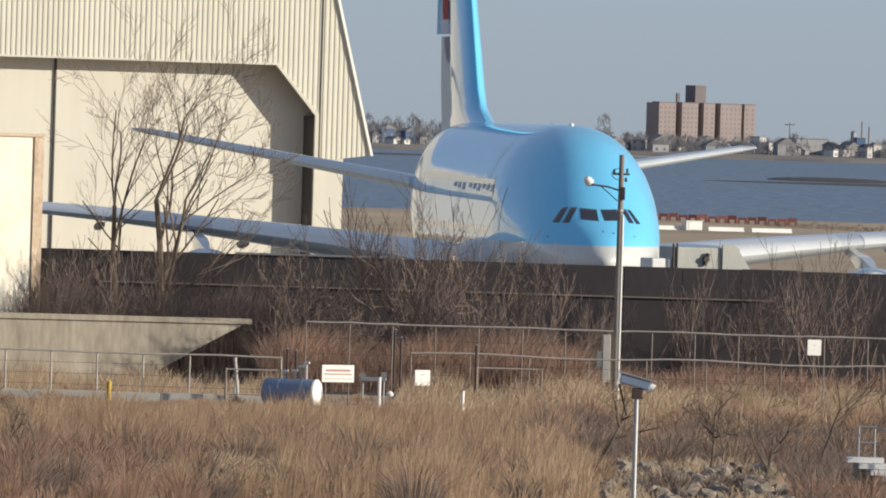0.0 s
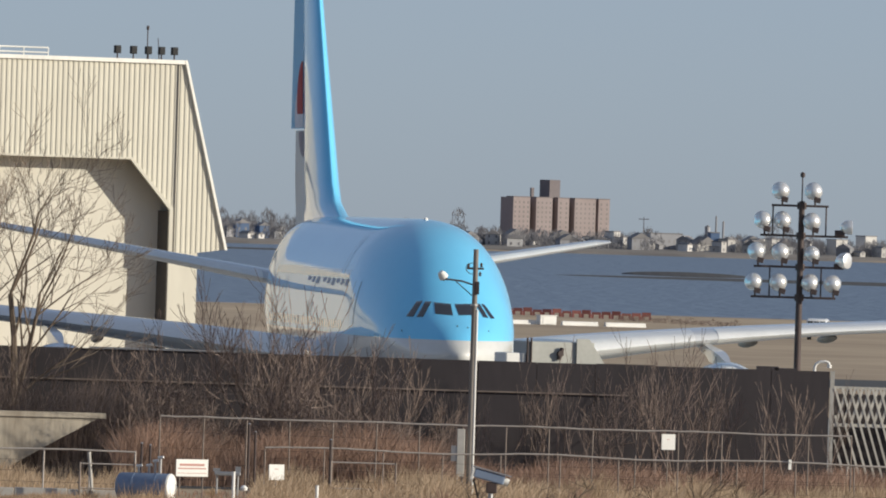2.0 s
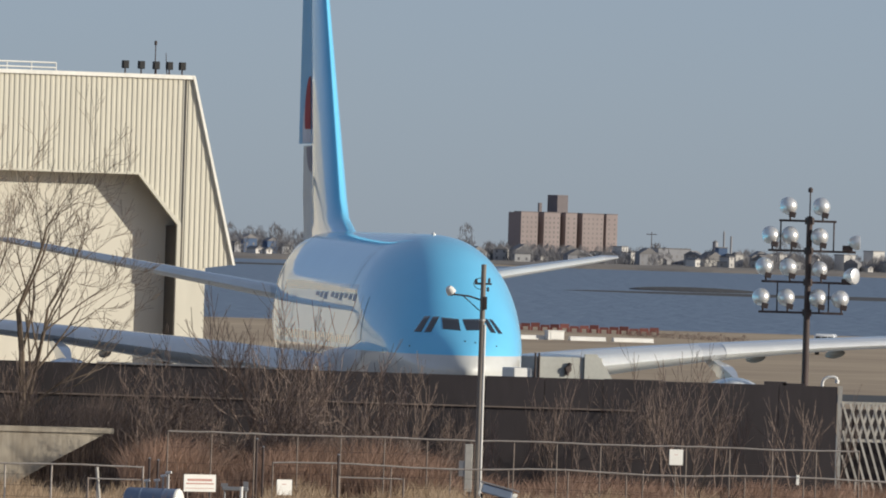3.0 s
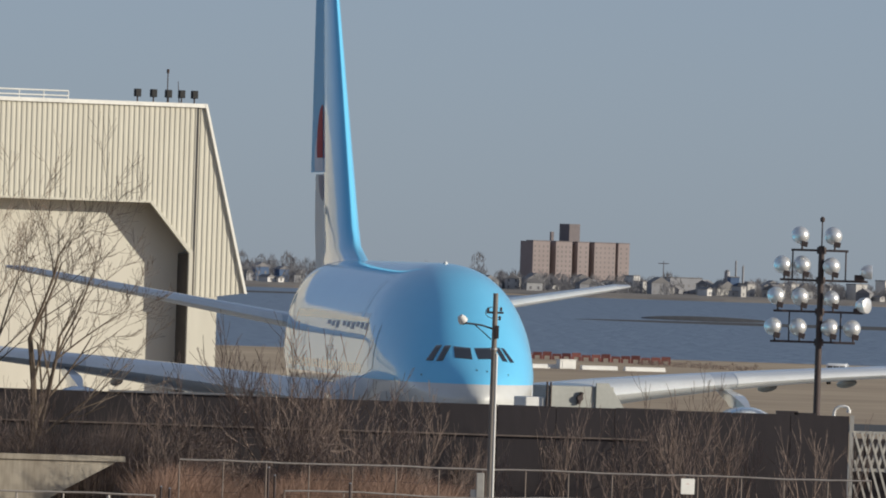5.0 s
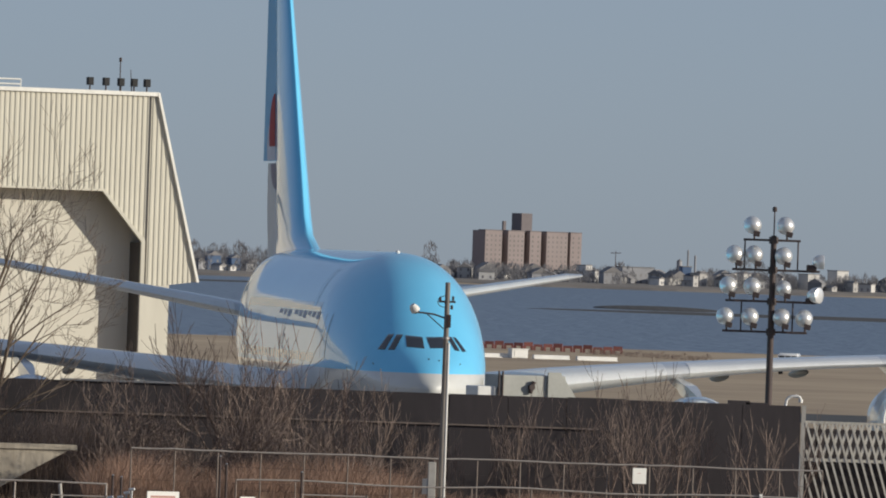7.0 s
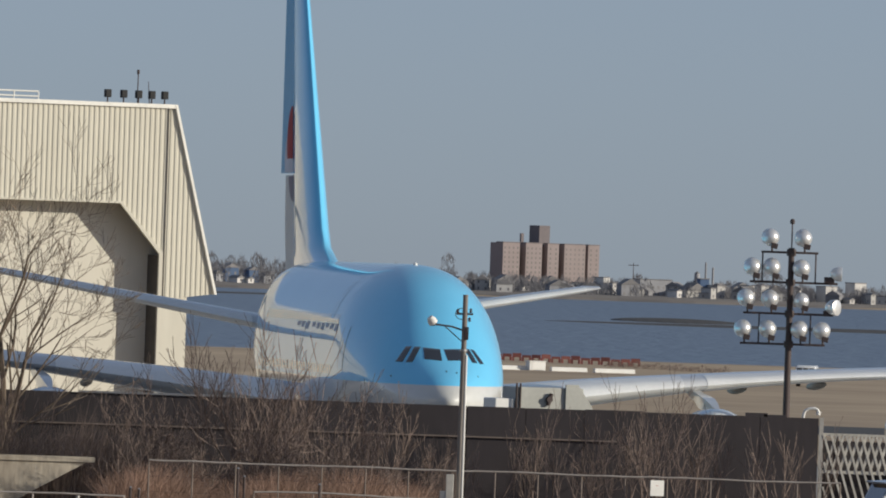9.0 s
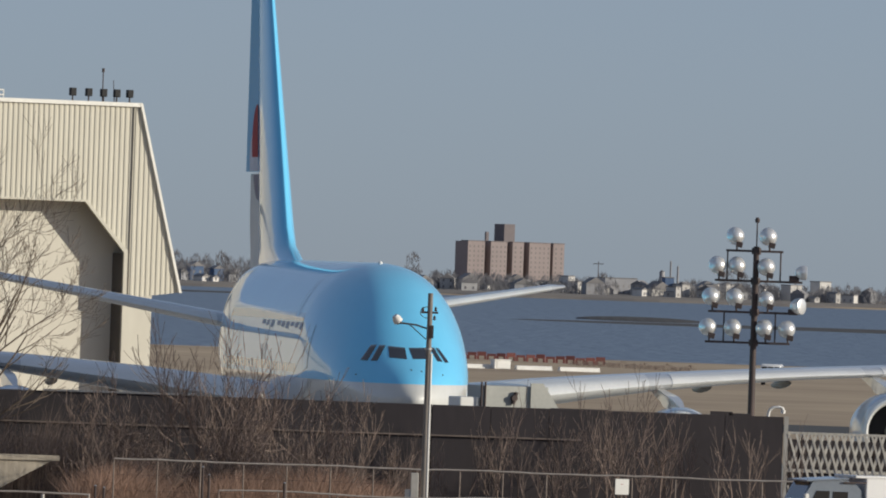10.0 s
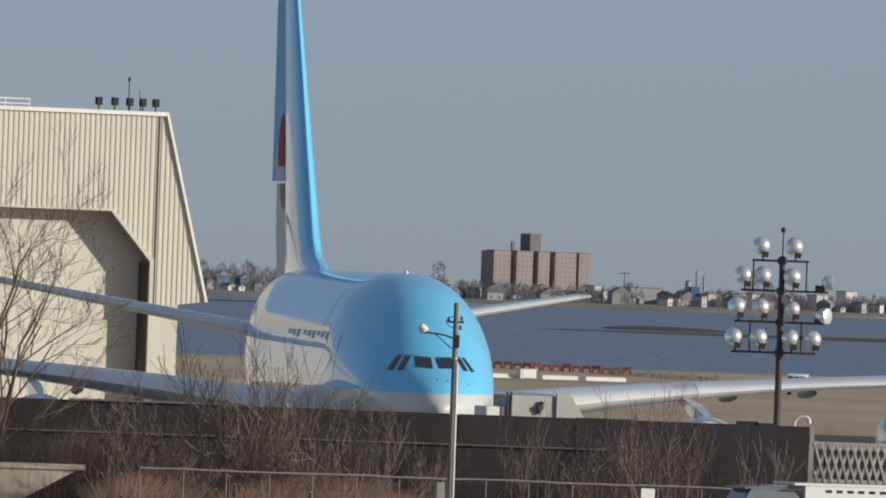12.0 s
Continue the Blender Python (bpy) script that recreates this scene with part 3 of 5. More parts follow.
# ---- the hangar behind the aircraft ----
def hangar(m):
    """Local x runs along the front to its east end at 0, y into the building."""
    house = thing("hangar", "huge cream hangar with ribbed cladding and a chamfered doorway", "hangar")
    W, TOP, PITCH = -96.0, 19.8, 0.335
    def east(z):                       # the slanting east end of the cladding
        return interp(z, [(8.6, 0.0), (19.8, -2.95)])
    def low(x):                        # lower edge of the cladding: doorway head, chamfer, then the skirt
        return interp(x, [(-91, 11.0), (-88, 13.93), (-6.35, 13.93), (-3.7, 10.95), (-3.69, 8.15), (0.0, 8.62)])
    def high(x):
        return interp(x, [(-2.95, TOP), (0.0, 8.62)])
    n = int(-W / PITCH)
    prof = [(0, 0), (0.09, 0), (0.14, -0.04), (0.285, -0.04), (PITCH, 0)]
    panels = {}
    for k in range(n):
        x0 = -(k + 1) * PITCH
        pts = [(x0 + px, py) for px, py in prof]
        key = int(-x0 // 6.7)
        bm = panels.setdefault(key, bmesh.new())
        cols = []
        for x, y in pts:
            lo, hi = low(x), high(x)
            cols.append((bm.verts.new((x, y, min(lo, hi))), bm.verts.new((x, y, hi))))
        for (a, b), (c, d) in zip(cols, cols[1:]):
            bm.faces.new((a, c, d, b))
    for key in sorted(panels):
        part("cladding_sheet", panels[key], CLADDING, house)
    # front wall core behind the sheets, in three pieces round the doorway
    part("front_wall", extrude([(W, 14.25), (-6.3, 14.25), (-3.5, 11.0), (-3.5, 8.9), (-0.2, 8.9), (-3.0, TOP - 0.1), (W, TOP - 0.1)], 0.03, 0.6), CREAM, house)
    pier = part("pier", extrude([(-3.66, 0), (-1.75, 0), (-1.75, 8.8), (-3.66, 8.8)], 0.02, 7.0), CREAM, house, "plain cream wall pier")
    # dark strip added where the jamb's return lies in shade
    part("jamb_shade", B(-3.74, -3.665, 0.03, 1.8, 0, 10.9), JOINT_AND_SHADE, pier, "dark strip standing for shade on the jamb")
    part("doorway_trim", extrude([(-3.74, 8.0), (-3.5, 8.0), (-3.5, 11.05), (-6.30, 14.06), (-92, 14.06), (-92, 13.93), (-6.40, 13.93), (-3.74, 10.95)], -0.16, 0.02), CREAM, house)
    part("west_wall", B(W - 0.4, -88, 0.05, 8, 0, 14.2), CREAM, house)
    # sliding door leaves
    for k in range(5):
        x1 = -2.0 - 18.1 * k
        leaf = part("door_leaf", B(x1 - 18.0, x1, 1.60 + 0.12 * (k % 2), 1.95 + 0.12 * (k % 2), 0.05, 15.2), SHEET, house, "closed cream sliding door leaf")
        part("door_seam", B(x1 - 18.1, x1 - 18.0, 1.58, 1.95, 0.05, 15.2), JOINT_AND_SHADE, leaf)
    part("east_wall", extrude([(0.6, 0), (60, 0), (60, TOP - 0.2), (0.6, TOP - 0.2)], -0.25, 0.0), CREAM, house).matrix_local = pose(-3.05, 0, 0, 0, 0, 90)
    part("roof", B(W, -2.95, 0.1, 60, TOP - 0.15, TOP), ROOF, house)
    part("fascia", B(W, -2.9, -0.2, 0.1, TOP - 0.02, TOP + 0.22), TRIM, house, "pale roof edge")
    bm = extrude([(-3.02, TOP + 0.2), (-2.86, TOP + 0.2), (0.13, 8.6), (-0.03, 8.6)], -0.22, 0.1)
    part("corner_trim", bm, TRIM, house, "pale corner flashing")
    part("expansion_joint", B(-3.42, -3.36, -0.10, -0.02, 8.2, TOP), JOINT_AND_SHADE, house)
    for z in (TOP + 0.4, TOP + 0.7):
        part("roof_rail", T((-30, 0.6, z), (-11.7, 0.6, z), 0.05), TRIM, house)
    for k in range(12):
        part("rail_post", T((-11.7 - 1.6 * k, 0.6, TOP), (-11.7 - 1.6 * k, 0.6, TOP + 0.7), 0.04), TRIM, house)
    house.matrix_world = m
    # floodlights stand on the roof edge
    def flood(x, tall):
        f = thing("roof_floodlight", "dark square floodlight on a short stem at the roof edge", "floodlight", group="floodlights on the hangar roof")
        part("stem", T((0, 0, 0), (0, 0, 0.6), 0.05), DARK_STEEL, f)
        part("housing", B(-0.19, 0.19, -0.18, 0.16, 0.52, 1.0, bevel=0.04), RUBBER, f)
        part("lens", B(-0.16, 0.16, 0.165, 0.19, 0.55, 0.97), GLASS_DARK, f)
        if tall:
            part("mast", T((0.02, 0.2, 0), (0.02, 0.2, 2.1), 0.035), DARK_STEEL, f)
            part("beacon", T((0.02, 0.2, 2.0), (0.02, 0.2, 2.25), 0.09), DARK_STEEL, f)
        f.matrix_world = m @ pose(x + 0.1, 0.4, TOP)
    for x, tall in ((-7.35, False), (-6.3, False), (-5.32, True), (-4.45, False), (-3.6, False)):
        flood(x, tall)
    w = thing("roof_whip_aerial", "thin whip aerial on the hangar roof", "aerial")
    part("rod", T((0, 0, 0), (-0.12, 0, 1.55), 0.04, 0.02), DARK_STEEL, w)
    w.matrix_world = m @ pose(-4.35, 0.7, TOP)


hangar(pose(-4.6, 700.0, 0, 0, 0, 24))


# ---- blast wall, lattice deflector and the pale building ----
def blast_wall():
    wall = thing("blast_wall", "tall dark steel blast wall with a rusty mid rail", "wall", kind="structure")
    for k in range(26):
        x = 21.85 - 2.4 * (k + 1)
        top = 5.12 + 0.004 * k + (0.03 if k % 7 == 3 else 0)
        p = part("panel", B(x + 0.012, x + 2.388, 472.0, 472.12, 0.0, top), BLACK_WALL, wall)
        part("panel_post", B(x - 0.06, x + 0.06, 472.13, 472.4, 0, top - 0.05), DARK_STEEL, p)
    part("coping", B(-8.5, -2.2, 471.9, 472.2, 5.16, 5.24), STEEL, wall, "pale metal coping")
    part("mid_rail", B(-14, 13.6, 471.9, 471.98, 3.86, 3.92), RUSTY, wall, "rusty steel mid rail")
    part("end_post", B(21.88, 22.05, 471.98, 472.15, 0, 5.15), PALE_CONCRETE, wall, "pale end post")
    for x, top in ((19.35, 5.26), (20.1, 5.2)):
        part("cap_box", B(x - 0.5, x + 0.4, 472.15, 472.6, 4.9, top), BLACK_WALL, wall)
    lamp = thing("wall_lamp", "small white lamp on top of the dark wall", "lamp")
    part("stem", T((0.42, 472.06, 5.1), (0.42, 472.06, 5.16), 0.03), STEEL, lamp)
    part("globe", lathe([(0.01, 0), (0.09, 0.02), (0.12, 0.1), (0.09, 0.18), (0.01, 0.21)], 14), WHITE, lamp, "", True).matrix_local = pose(0.42, 472.06, 5.15)
    pipe = thing("vent_pipe", "white gooseneck vent pipe rising behind the dark wall", "pipe")
    path = [(21.3, 474, 0), (21.3, 474, 5.1), (21.32, 474, 5.28), (21.38, 474, 5.40), (21.52, 474, 5.48), (21.75, 474, 5.50), (21.87, 474, 5.46), (21.92, 474, 5.36), (21.91, 474, 5.27)]
    part("bent_pipe", bent(path, 0.06, 10), WHITE, pipe, "", True)
    part("flange", T((21.92, 474, 5.38), (21.90, 474, 5.24), 0.09, n=12), WHITE, pipe)


def lattice():
    fence = thing("blast_deflector", "pale lattice of slanting slats beside the dark wall", "fence", kind="structure")
    long_ = part("slat", B(-0.045, 0.045, -0.008, 0.008, -2.2, 2.2), LATTICE, fence)
    long_.matrix_local = pose(22.72, 471.97, 2.36, 0, -17, 0)
    short = part("slat", B(-0.055, 0.055, -0.008, 0.008, -0.86, 0.86), LATTICE, fence)
    short.matrix_local = pose(22.36, 471.99, 3.70, 0, 17, 0)
    for k in range(1, 76):
        shared("slat", long_.data, fence, pose(22.72 + 0.31 * k, 471.97, 2.36, 0, -17, 0))
        shared("slat", short.data, fence, pose(22.36 + 0.31 * k, 471.99, 3.70, 0, 17, 0))
    for x, z, h in ((22.58, 1.81, 1.60), (22.42, 1.30, 1.08)):     # cut slats beside the end post
        part("slat", B(-0.045, 0.045, -0.008, 0.008, -h, h), LATTICE, fence).matrix_local = pose(x, 471.97, z, 0, -17, 0)
    for z, r in ((4.48, 0.05), (2.95, 0.06), (0.25, 0.06)):
        part("rail", B(22.06, 46.4, 472.06, 472.2, z - r, z + r), LATTICE, fence)
    for k in range(9):
        part("brace", T((22.6 + 3 * k, 472.3, 4.4), (22.6 + 3 * k, 475.2, 0), 0.07), DARK_STEEL, fence)
    # dark sheet added in place of the deep shade behind the slats
    part("back_plate", B(22.06, 46.4, 473.8, 473.9, 0, 4.2), BLACK_WALL, fence, "dark sheet standing for deep shade behind the slats")


def pale_building():
    b = thing("plastered_building", "pale plastered building corner with flaking stains", "building")
    part("wall", B(-34, 0, 0, 16, 2.4, 9.72), PLASTER, b)
    part("plinth", B(-34, 0.04, -0.04, 16, 0, 2.4), CONCRETE, b)
    part("parapet", B(-34, 0.1, -0.12, 16.1, 9.72, 9.84), STAINED, b)
    part("corner_strip", B(-0.42, 0.03, -0.08, -0.01, 2.45, 9.7), STAINED, b)
    b.matrix_world = pose(-16.38, 468.5, 0, 0, 0, 36)
    w = thing("retaining_wall", "stained concrete retaining wall with a sloping end", "wall", kind="structure")
    part("face", extrude([(-38, 0), (-4.3, 0), (-2.0, 1.35), (0, 2.45), (-38, 2.45)], 0, 0.5), CONCRETE, w)
    part("coping", B(-38, 0.3, -0.1, 0.6, 2.45, 2.66), CONCRETE, w, "pale coping course")
    w.matrix_world = pose(-7.9, 464, 0, 0, 0, 12)


blast_wall()
lattice()
pale_building()


# ---- far shore ----
rnd = random.Random(7)


def clumps(name, spots, material, label, category, spread, kind="stuff"):
    """Crowns of many small slivers; spots: x, y, z, radius, height, count."""
    verts, faces = [], []
    for x, y, z, r, h, n in spots:
        for _ in range(n):
            g, q, t = rnd.uniform(0, 2 * math.pi), math.sqrt(rnd.random()) * r, rnd.random()
            q *= math.sin(math.pi * min(1, 0.12 + 0.88 * t)) ** 0.5 if t > 0.3 else 0.9
            c = Vector((x + q * math.cos(g), y + q * math.sin(g), z + h * t))
            a, s = rnd.uniform(-0.7, 0.7), spread * rnd.uniform(0.5, 1.3)
            d = Vector((math.sin(a), rnd.uniform(-0.2, 0.2), math.cos(a))) * s
            e = Vector((math.cos(a), rnd.uniform(-0.3, 0.3), -math.sin(a))) * s * rnd.uniform(0.12, 0.3)
            i = len(verts)
            verts += [c - d - e * 0.5, c - d + e * 0.5, c + d]
            faces.append((i, i + 1, i + 2))
    return soup(name, verts, faces, material, label, category, kind)


def far_shore():
    bank = bmesh.new()
    xs = [-500 + 10 * i for i in range(131)]
    rows = [[(x, FAR_SHORE + d + 9 * math.sin(x * 0.031) + 5 * math.sin(x * 0.11), z) for x in xs] for d, z in ((0, -1.2), (8, 0.0), (40, 0.9), (160, 1.5))]
    bank = loft(rows, closed=False, caps=False)
    tagged(part("shore_bank", bank, MARSH_HAZED), "low bank of the far shore, lightened for haze", "bank", kind="structure")
    spots = []
    for _ in range(900):
        x = rnd.uniform(-260, 420)
        y = rnd.uniform(4606, 4840)
        h = rnd.uniform(3.5, 8.0) + 3.0 * max(0, math.sin(x * 0.02 + 1.2)) * rnd.random()
        if -60 < x < 0:
            h += 2.5
        spots.append((x, y, 0.6, rnd.uniform(2.2, 5.0), h, 70))
    clumps("far_woods", spots, FAR_TREES_HAZED, "bare winter trees along the far shore, greyed for haze", "trees", 1.1)
    big = []
    for x, y, h, r in ((66, 4830, 15, 4.5), (-32, 4700, 12, 4), (-14, 4720, 12.5, 4.2), (-24, 4705, 11, 5), (145, 4800, 9, 4), (196, 4780, 12, 5), (203, 4790, 11, 4)):
        big.append((x, y, 0.8, r, h, 260))
    clumps("tall_far_trees", big, FAR_TREES_HAZED, "taller bare trees on the far shore", "trees", 1.0)


def house(x, y, w, h, pale, gable, siding=None, turn=None):
    b = thing("far_house", "small %s house on the far shore" % ("blue" if siding else "pale" if pale else "grey"), "house", group="houses on the far shore")
    part("wall", B(-w / 2, w / 2, 0, 7, 0, h), siding or (HOUSE_PALE if pale else HOUSE_HAZED), b)
    if gable:
        part("roof", extrude([(-w / 2 - 0.3, h), (w / 2 + 0.3, h), (0, h + w * 0.32)], -0.3, 7.3), SLATE, b)
    else:
        part("roof", B(-w / 2 - 0.2, w / 2 + 0.2, -0.2, 7.2, h, h + 0.35), SLATE, b)
    for k in range(max(1, int(w // 2.2))):
        for z in ([1.0] if h < 3.6 else [1.0, 3.6]):
            cx = -w / 2 + (k + 0.5) * w / max(1, int(w // 2.2))
            part("window", B(cx - 0.4, cx + 0.4, -0.05, 0.0, z, z + 1.1), SLATE, b)
    b.matrix_world = pose(x, y, 0.5, 0, 0, rnd.uniform(-25, 25) if turn is None else turn)


def tower():
    t = thing("apartment_block", "brown brick apartment block with deep recesses and a roof house", "apartment building")
    z1 = 21.0
    # recess backs in darker brick: their shade is put into the colour
    part("core", B(0.4, 46.2, 6.2, 11, 0, z1 - 0.3), BRICK_DARKENED, t)
    for x0, x1 in ((0, 8.1), (11.05, 18.85), (21.55, 26.95), (29.65, 39.85), (41.2, 46.6)):
        bay = part("bay", B(x0, x1, 0, 11.02 if x0 == 0 else 6.19, 0, z1), BRICK, t)
        part("parapet", B(x0 - 0.1, x1 + 0.1, -0.1, 6.1, z1, z1 + 0.4), BRICK_DARKENED, bay)
        n = max(2, int((x1 - x0) / 1.9))
        for f in range(9):
            for k in range(n):
                cx = x0 + (k + 0.5) * (x1 - x0) / n
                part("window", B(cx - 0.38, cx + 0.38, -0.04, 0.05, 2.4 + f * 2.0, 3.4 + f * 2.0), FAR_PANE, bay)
    part("roof_house", B(18.9, 24.0, 3, 11.6, z1 - 1, 28.7), BRICK_DARKENED, t, "brick roof house")
    part("chimney", B(11.3, 12.6, 5, 6.2, z1 - 1, 25.2), BRICK_DARKENED, t)
    t.matrix_world = pose(89.2, 4850, 0.2, 0, 0, 28)


far_shore()
tower()
for k in range(95):
    x = rnd.uniform(-46, 290)
    house(x, rnd.uniform(4605, 4690) if rnd.random() < 0.6 else rnd.uniform(4700, 4830), rnd.uniform(3.5, 8.0), rnd.choice((2.6, 3.6, 5.0)), rnd.random() < 0.3, rnd.random() < 0.6)
for x, y, w, h, gable in ((128, 4660, 3.0, 7.4, False), (132.5, 4655, 5.0, 5.2, False), (164, 4640, 10, 3.4, True), (169.5, 4610, 2.4, 4.6, False), (174, 4650, 3.6, 5.6, False),
                          (156, 4612, 2.4, 3.2, True), (141.5, 4630, 2.2, 3.0, True), (186, 4650, 3.2, 6.0, False), (192, 4655, 3.6, 6.2, False), (219, 4660, 5.5, 6.8, False),
                          (231, 4665, 5.5, 8.6, False), (233.5, 4610, 2.2, 4.2, True), (225, 4608, 2.4, 2.0, True), (-28.5, 4650, 2.6, 4.4, True), (-19.5, 4612, 3.4, 2.4, True), (-15.5, 4612, 2.6, 2.2, True)):
    house(x, y, w, h, True, gable, None, 32)
house(149, 4690, 14, 7.2, False, False, None, 20)
house(-23.4, 4660, 5.6, 6.4, False, True, BLUE_SIDING, 20)
house(-14.5, 4665, 4.2, 5.6, False, True, BLUE_SIDING, 20)
house(167.5, 4655, 3.6, 8.2, False, False, BLUE_SIDING, 10)
mast_ = thing("radio_mast", "thin radio mast above the far town", "mast")
part("pole", T((0, 0, 0), (0, 0, 14), 0.25, 0.12), DARK_STEEL, mast_)
part("cross_arm", T((-2.2, 0, 13), (2.2, 0, 13), 0.15), DARK_STEEL, mast_)
mast_.matrix_world = pose(144, 4840, 0.5)
for x, w, h in ((168, 2.2, 10.5), (171.5, 0.7, 14.5), (174.5, 0.8, 12.5)):
    s_ = thing("storage_silo", "grey storage tower above the far town", "silo", group="far towers")
    part("shaft", T((0, 0, 0), (0, 0, h), w * 0.6, w * 0.5, n=14), HOUSE_HAZED, s_, "", True)
    part("cap", T((0, 0, h), (0, 0, h + 0.8), w * 0.55, 0.1, n=14), SLATE, s_)
    s_.matrix_world = pose(x, 4760, 0.5)


def marsh_island(x0, x1, y, deep, z):
    n = 40
    rows = []
    for d, zz in ((-1.0, 0.0), (-0.5, z), (0.5, z), (1.0, 0.0)):
        rows.append([(x0 + (x1 - x0) * i / n, y + d * deep * math.sin(math.pi * i / n) ** 0.5 + 0.02 * deep * math.sin(i * 1.7), SEA - 0.05 + zz * math.sin(math.pi * i / n) ** 0.4) for i in range(n + 1)])
    tagged(part("marsh_island", loft(rows, closed=False, caps=False), ISLAND), "low dark marsh island in the bay", "island", kind="structure")


marsh_island(55, 420, 2640, 120, 0.35)
marsh_island(78, 110, 2800, 70, 0.8)
marsh_island(-60, 30, 3900, 60, 0.4)


# ---- airfield objects behind the aircraft ----
def barriers():
    for k in range(15):
        b = thing("orange_barrier", "orange-red barrier frame by the water", "barrier", group="orange barriers")
        part("beam", B(-0.52, 0.52, -0.1, 0.1, 0.42, 0.70 + 0.1 * (k % 3)), ORANGE, b)
        for x in (-0.42, 0.42):
            part("foot", B(x - 0.12, x + 0.12, -0.25, 0.25, 0, 0.45), ORANGE, b)
        b.matrix_world = pose(24.6 + 1.09 * k, 1350 - 2.2 * k, 0, 0, 0, rnd.uniform(-12, 12))
    for x0, x1 in ((22.2, 25.5), (27.9, 32.0), (32.5, 37.1)):
        b = thing("white_barrier", "long white concrete barrier on the field", "barrier", group="white barriers")
        h = (x1 - x0) / 2
        part("body", B(-h, h, -0.25, 0.25, 0, 0.45, bevel=0.05), WHITE, b)
        part("foot", B(-h + 0.02, h - 0.02, -0.4, 0.4, 0, 0.12), WHITE, b)
        b.matrix_world = pose((x0 + x1) / 2, 1226, 0, 0, 0, 20)
    b = thing("white_cabinet", "white equipment cabinet beside the barriers", "cabinet")
    part("body", B(-0.95, 0.95, 0, 1, 0, 0.95, bevel=0.05), WHITE, b)
    part("lid", B(-1.0, 1.0, -0.1, 1.1, 0.95, 1.03), WHITE, b)
    part("door", B(-0.65, 0.65, -0.04, 0, 0.1, 0.85), WHITE, b)
    b.matrix_world = pose(26.65, 1226, 0, 0, 0, 24)


def minibus(m):
    v = thing("minibus", "white minibus with dark windows far out on the field", "minibus")
    part("body", B(-2.6, 2.6, -1.0, 1.0, 0.35, 2.05, bevel=0.12), CAR_WHITE, v, "", True)
    part("roof", B(-2.4, 2.4, -0.9, 0.9, 2.04, 2.14, bevel=0.04), CAR_WHITE, v)
    for k in range(4):
        part("window", B(-2.2 + 1.1 * k, -1.3 + 1.1 * k, -1.02, -0.99, 1.35, 1.88), GLASS_DARK, v)
    for x in (-1.7, 1.7):
        for y in (-0.95, 0.75):
            w = part("wheel", T((x, y, 0.36), (x, y + 0.2, 0.36), 0.36, n=18), RUBBER, v)
            part("hub", T((x, y - 0.01, 0.36), (x, y + 0.21, 0.36), 0.18, n=12), STEEL, w)
    for y in (-0.62, 0.0, 0.62):
        part("end_window", B(-2.62, -2.59, y - 0.26, y + 0.26, 1.35, 1.9), GLASS_DARK, v)
    v.matrix_world = m


barriers()
clumps("shore_brush", [(36.5 + 0.55 * k, 1306 - 2.0 * k, 0.0, 0.7, 0.55 + 0.25 * (k % 4 == 1), 110) for k in range(22)], TWIG, "low brown brush along the shore of the field", "brush", 0.13)
minibus(pose(51.9, 1150, -0.05, 0, 0, 84))


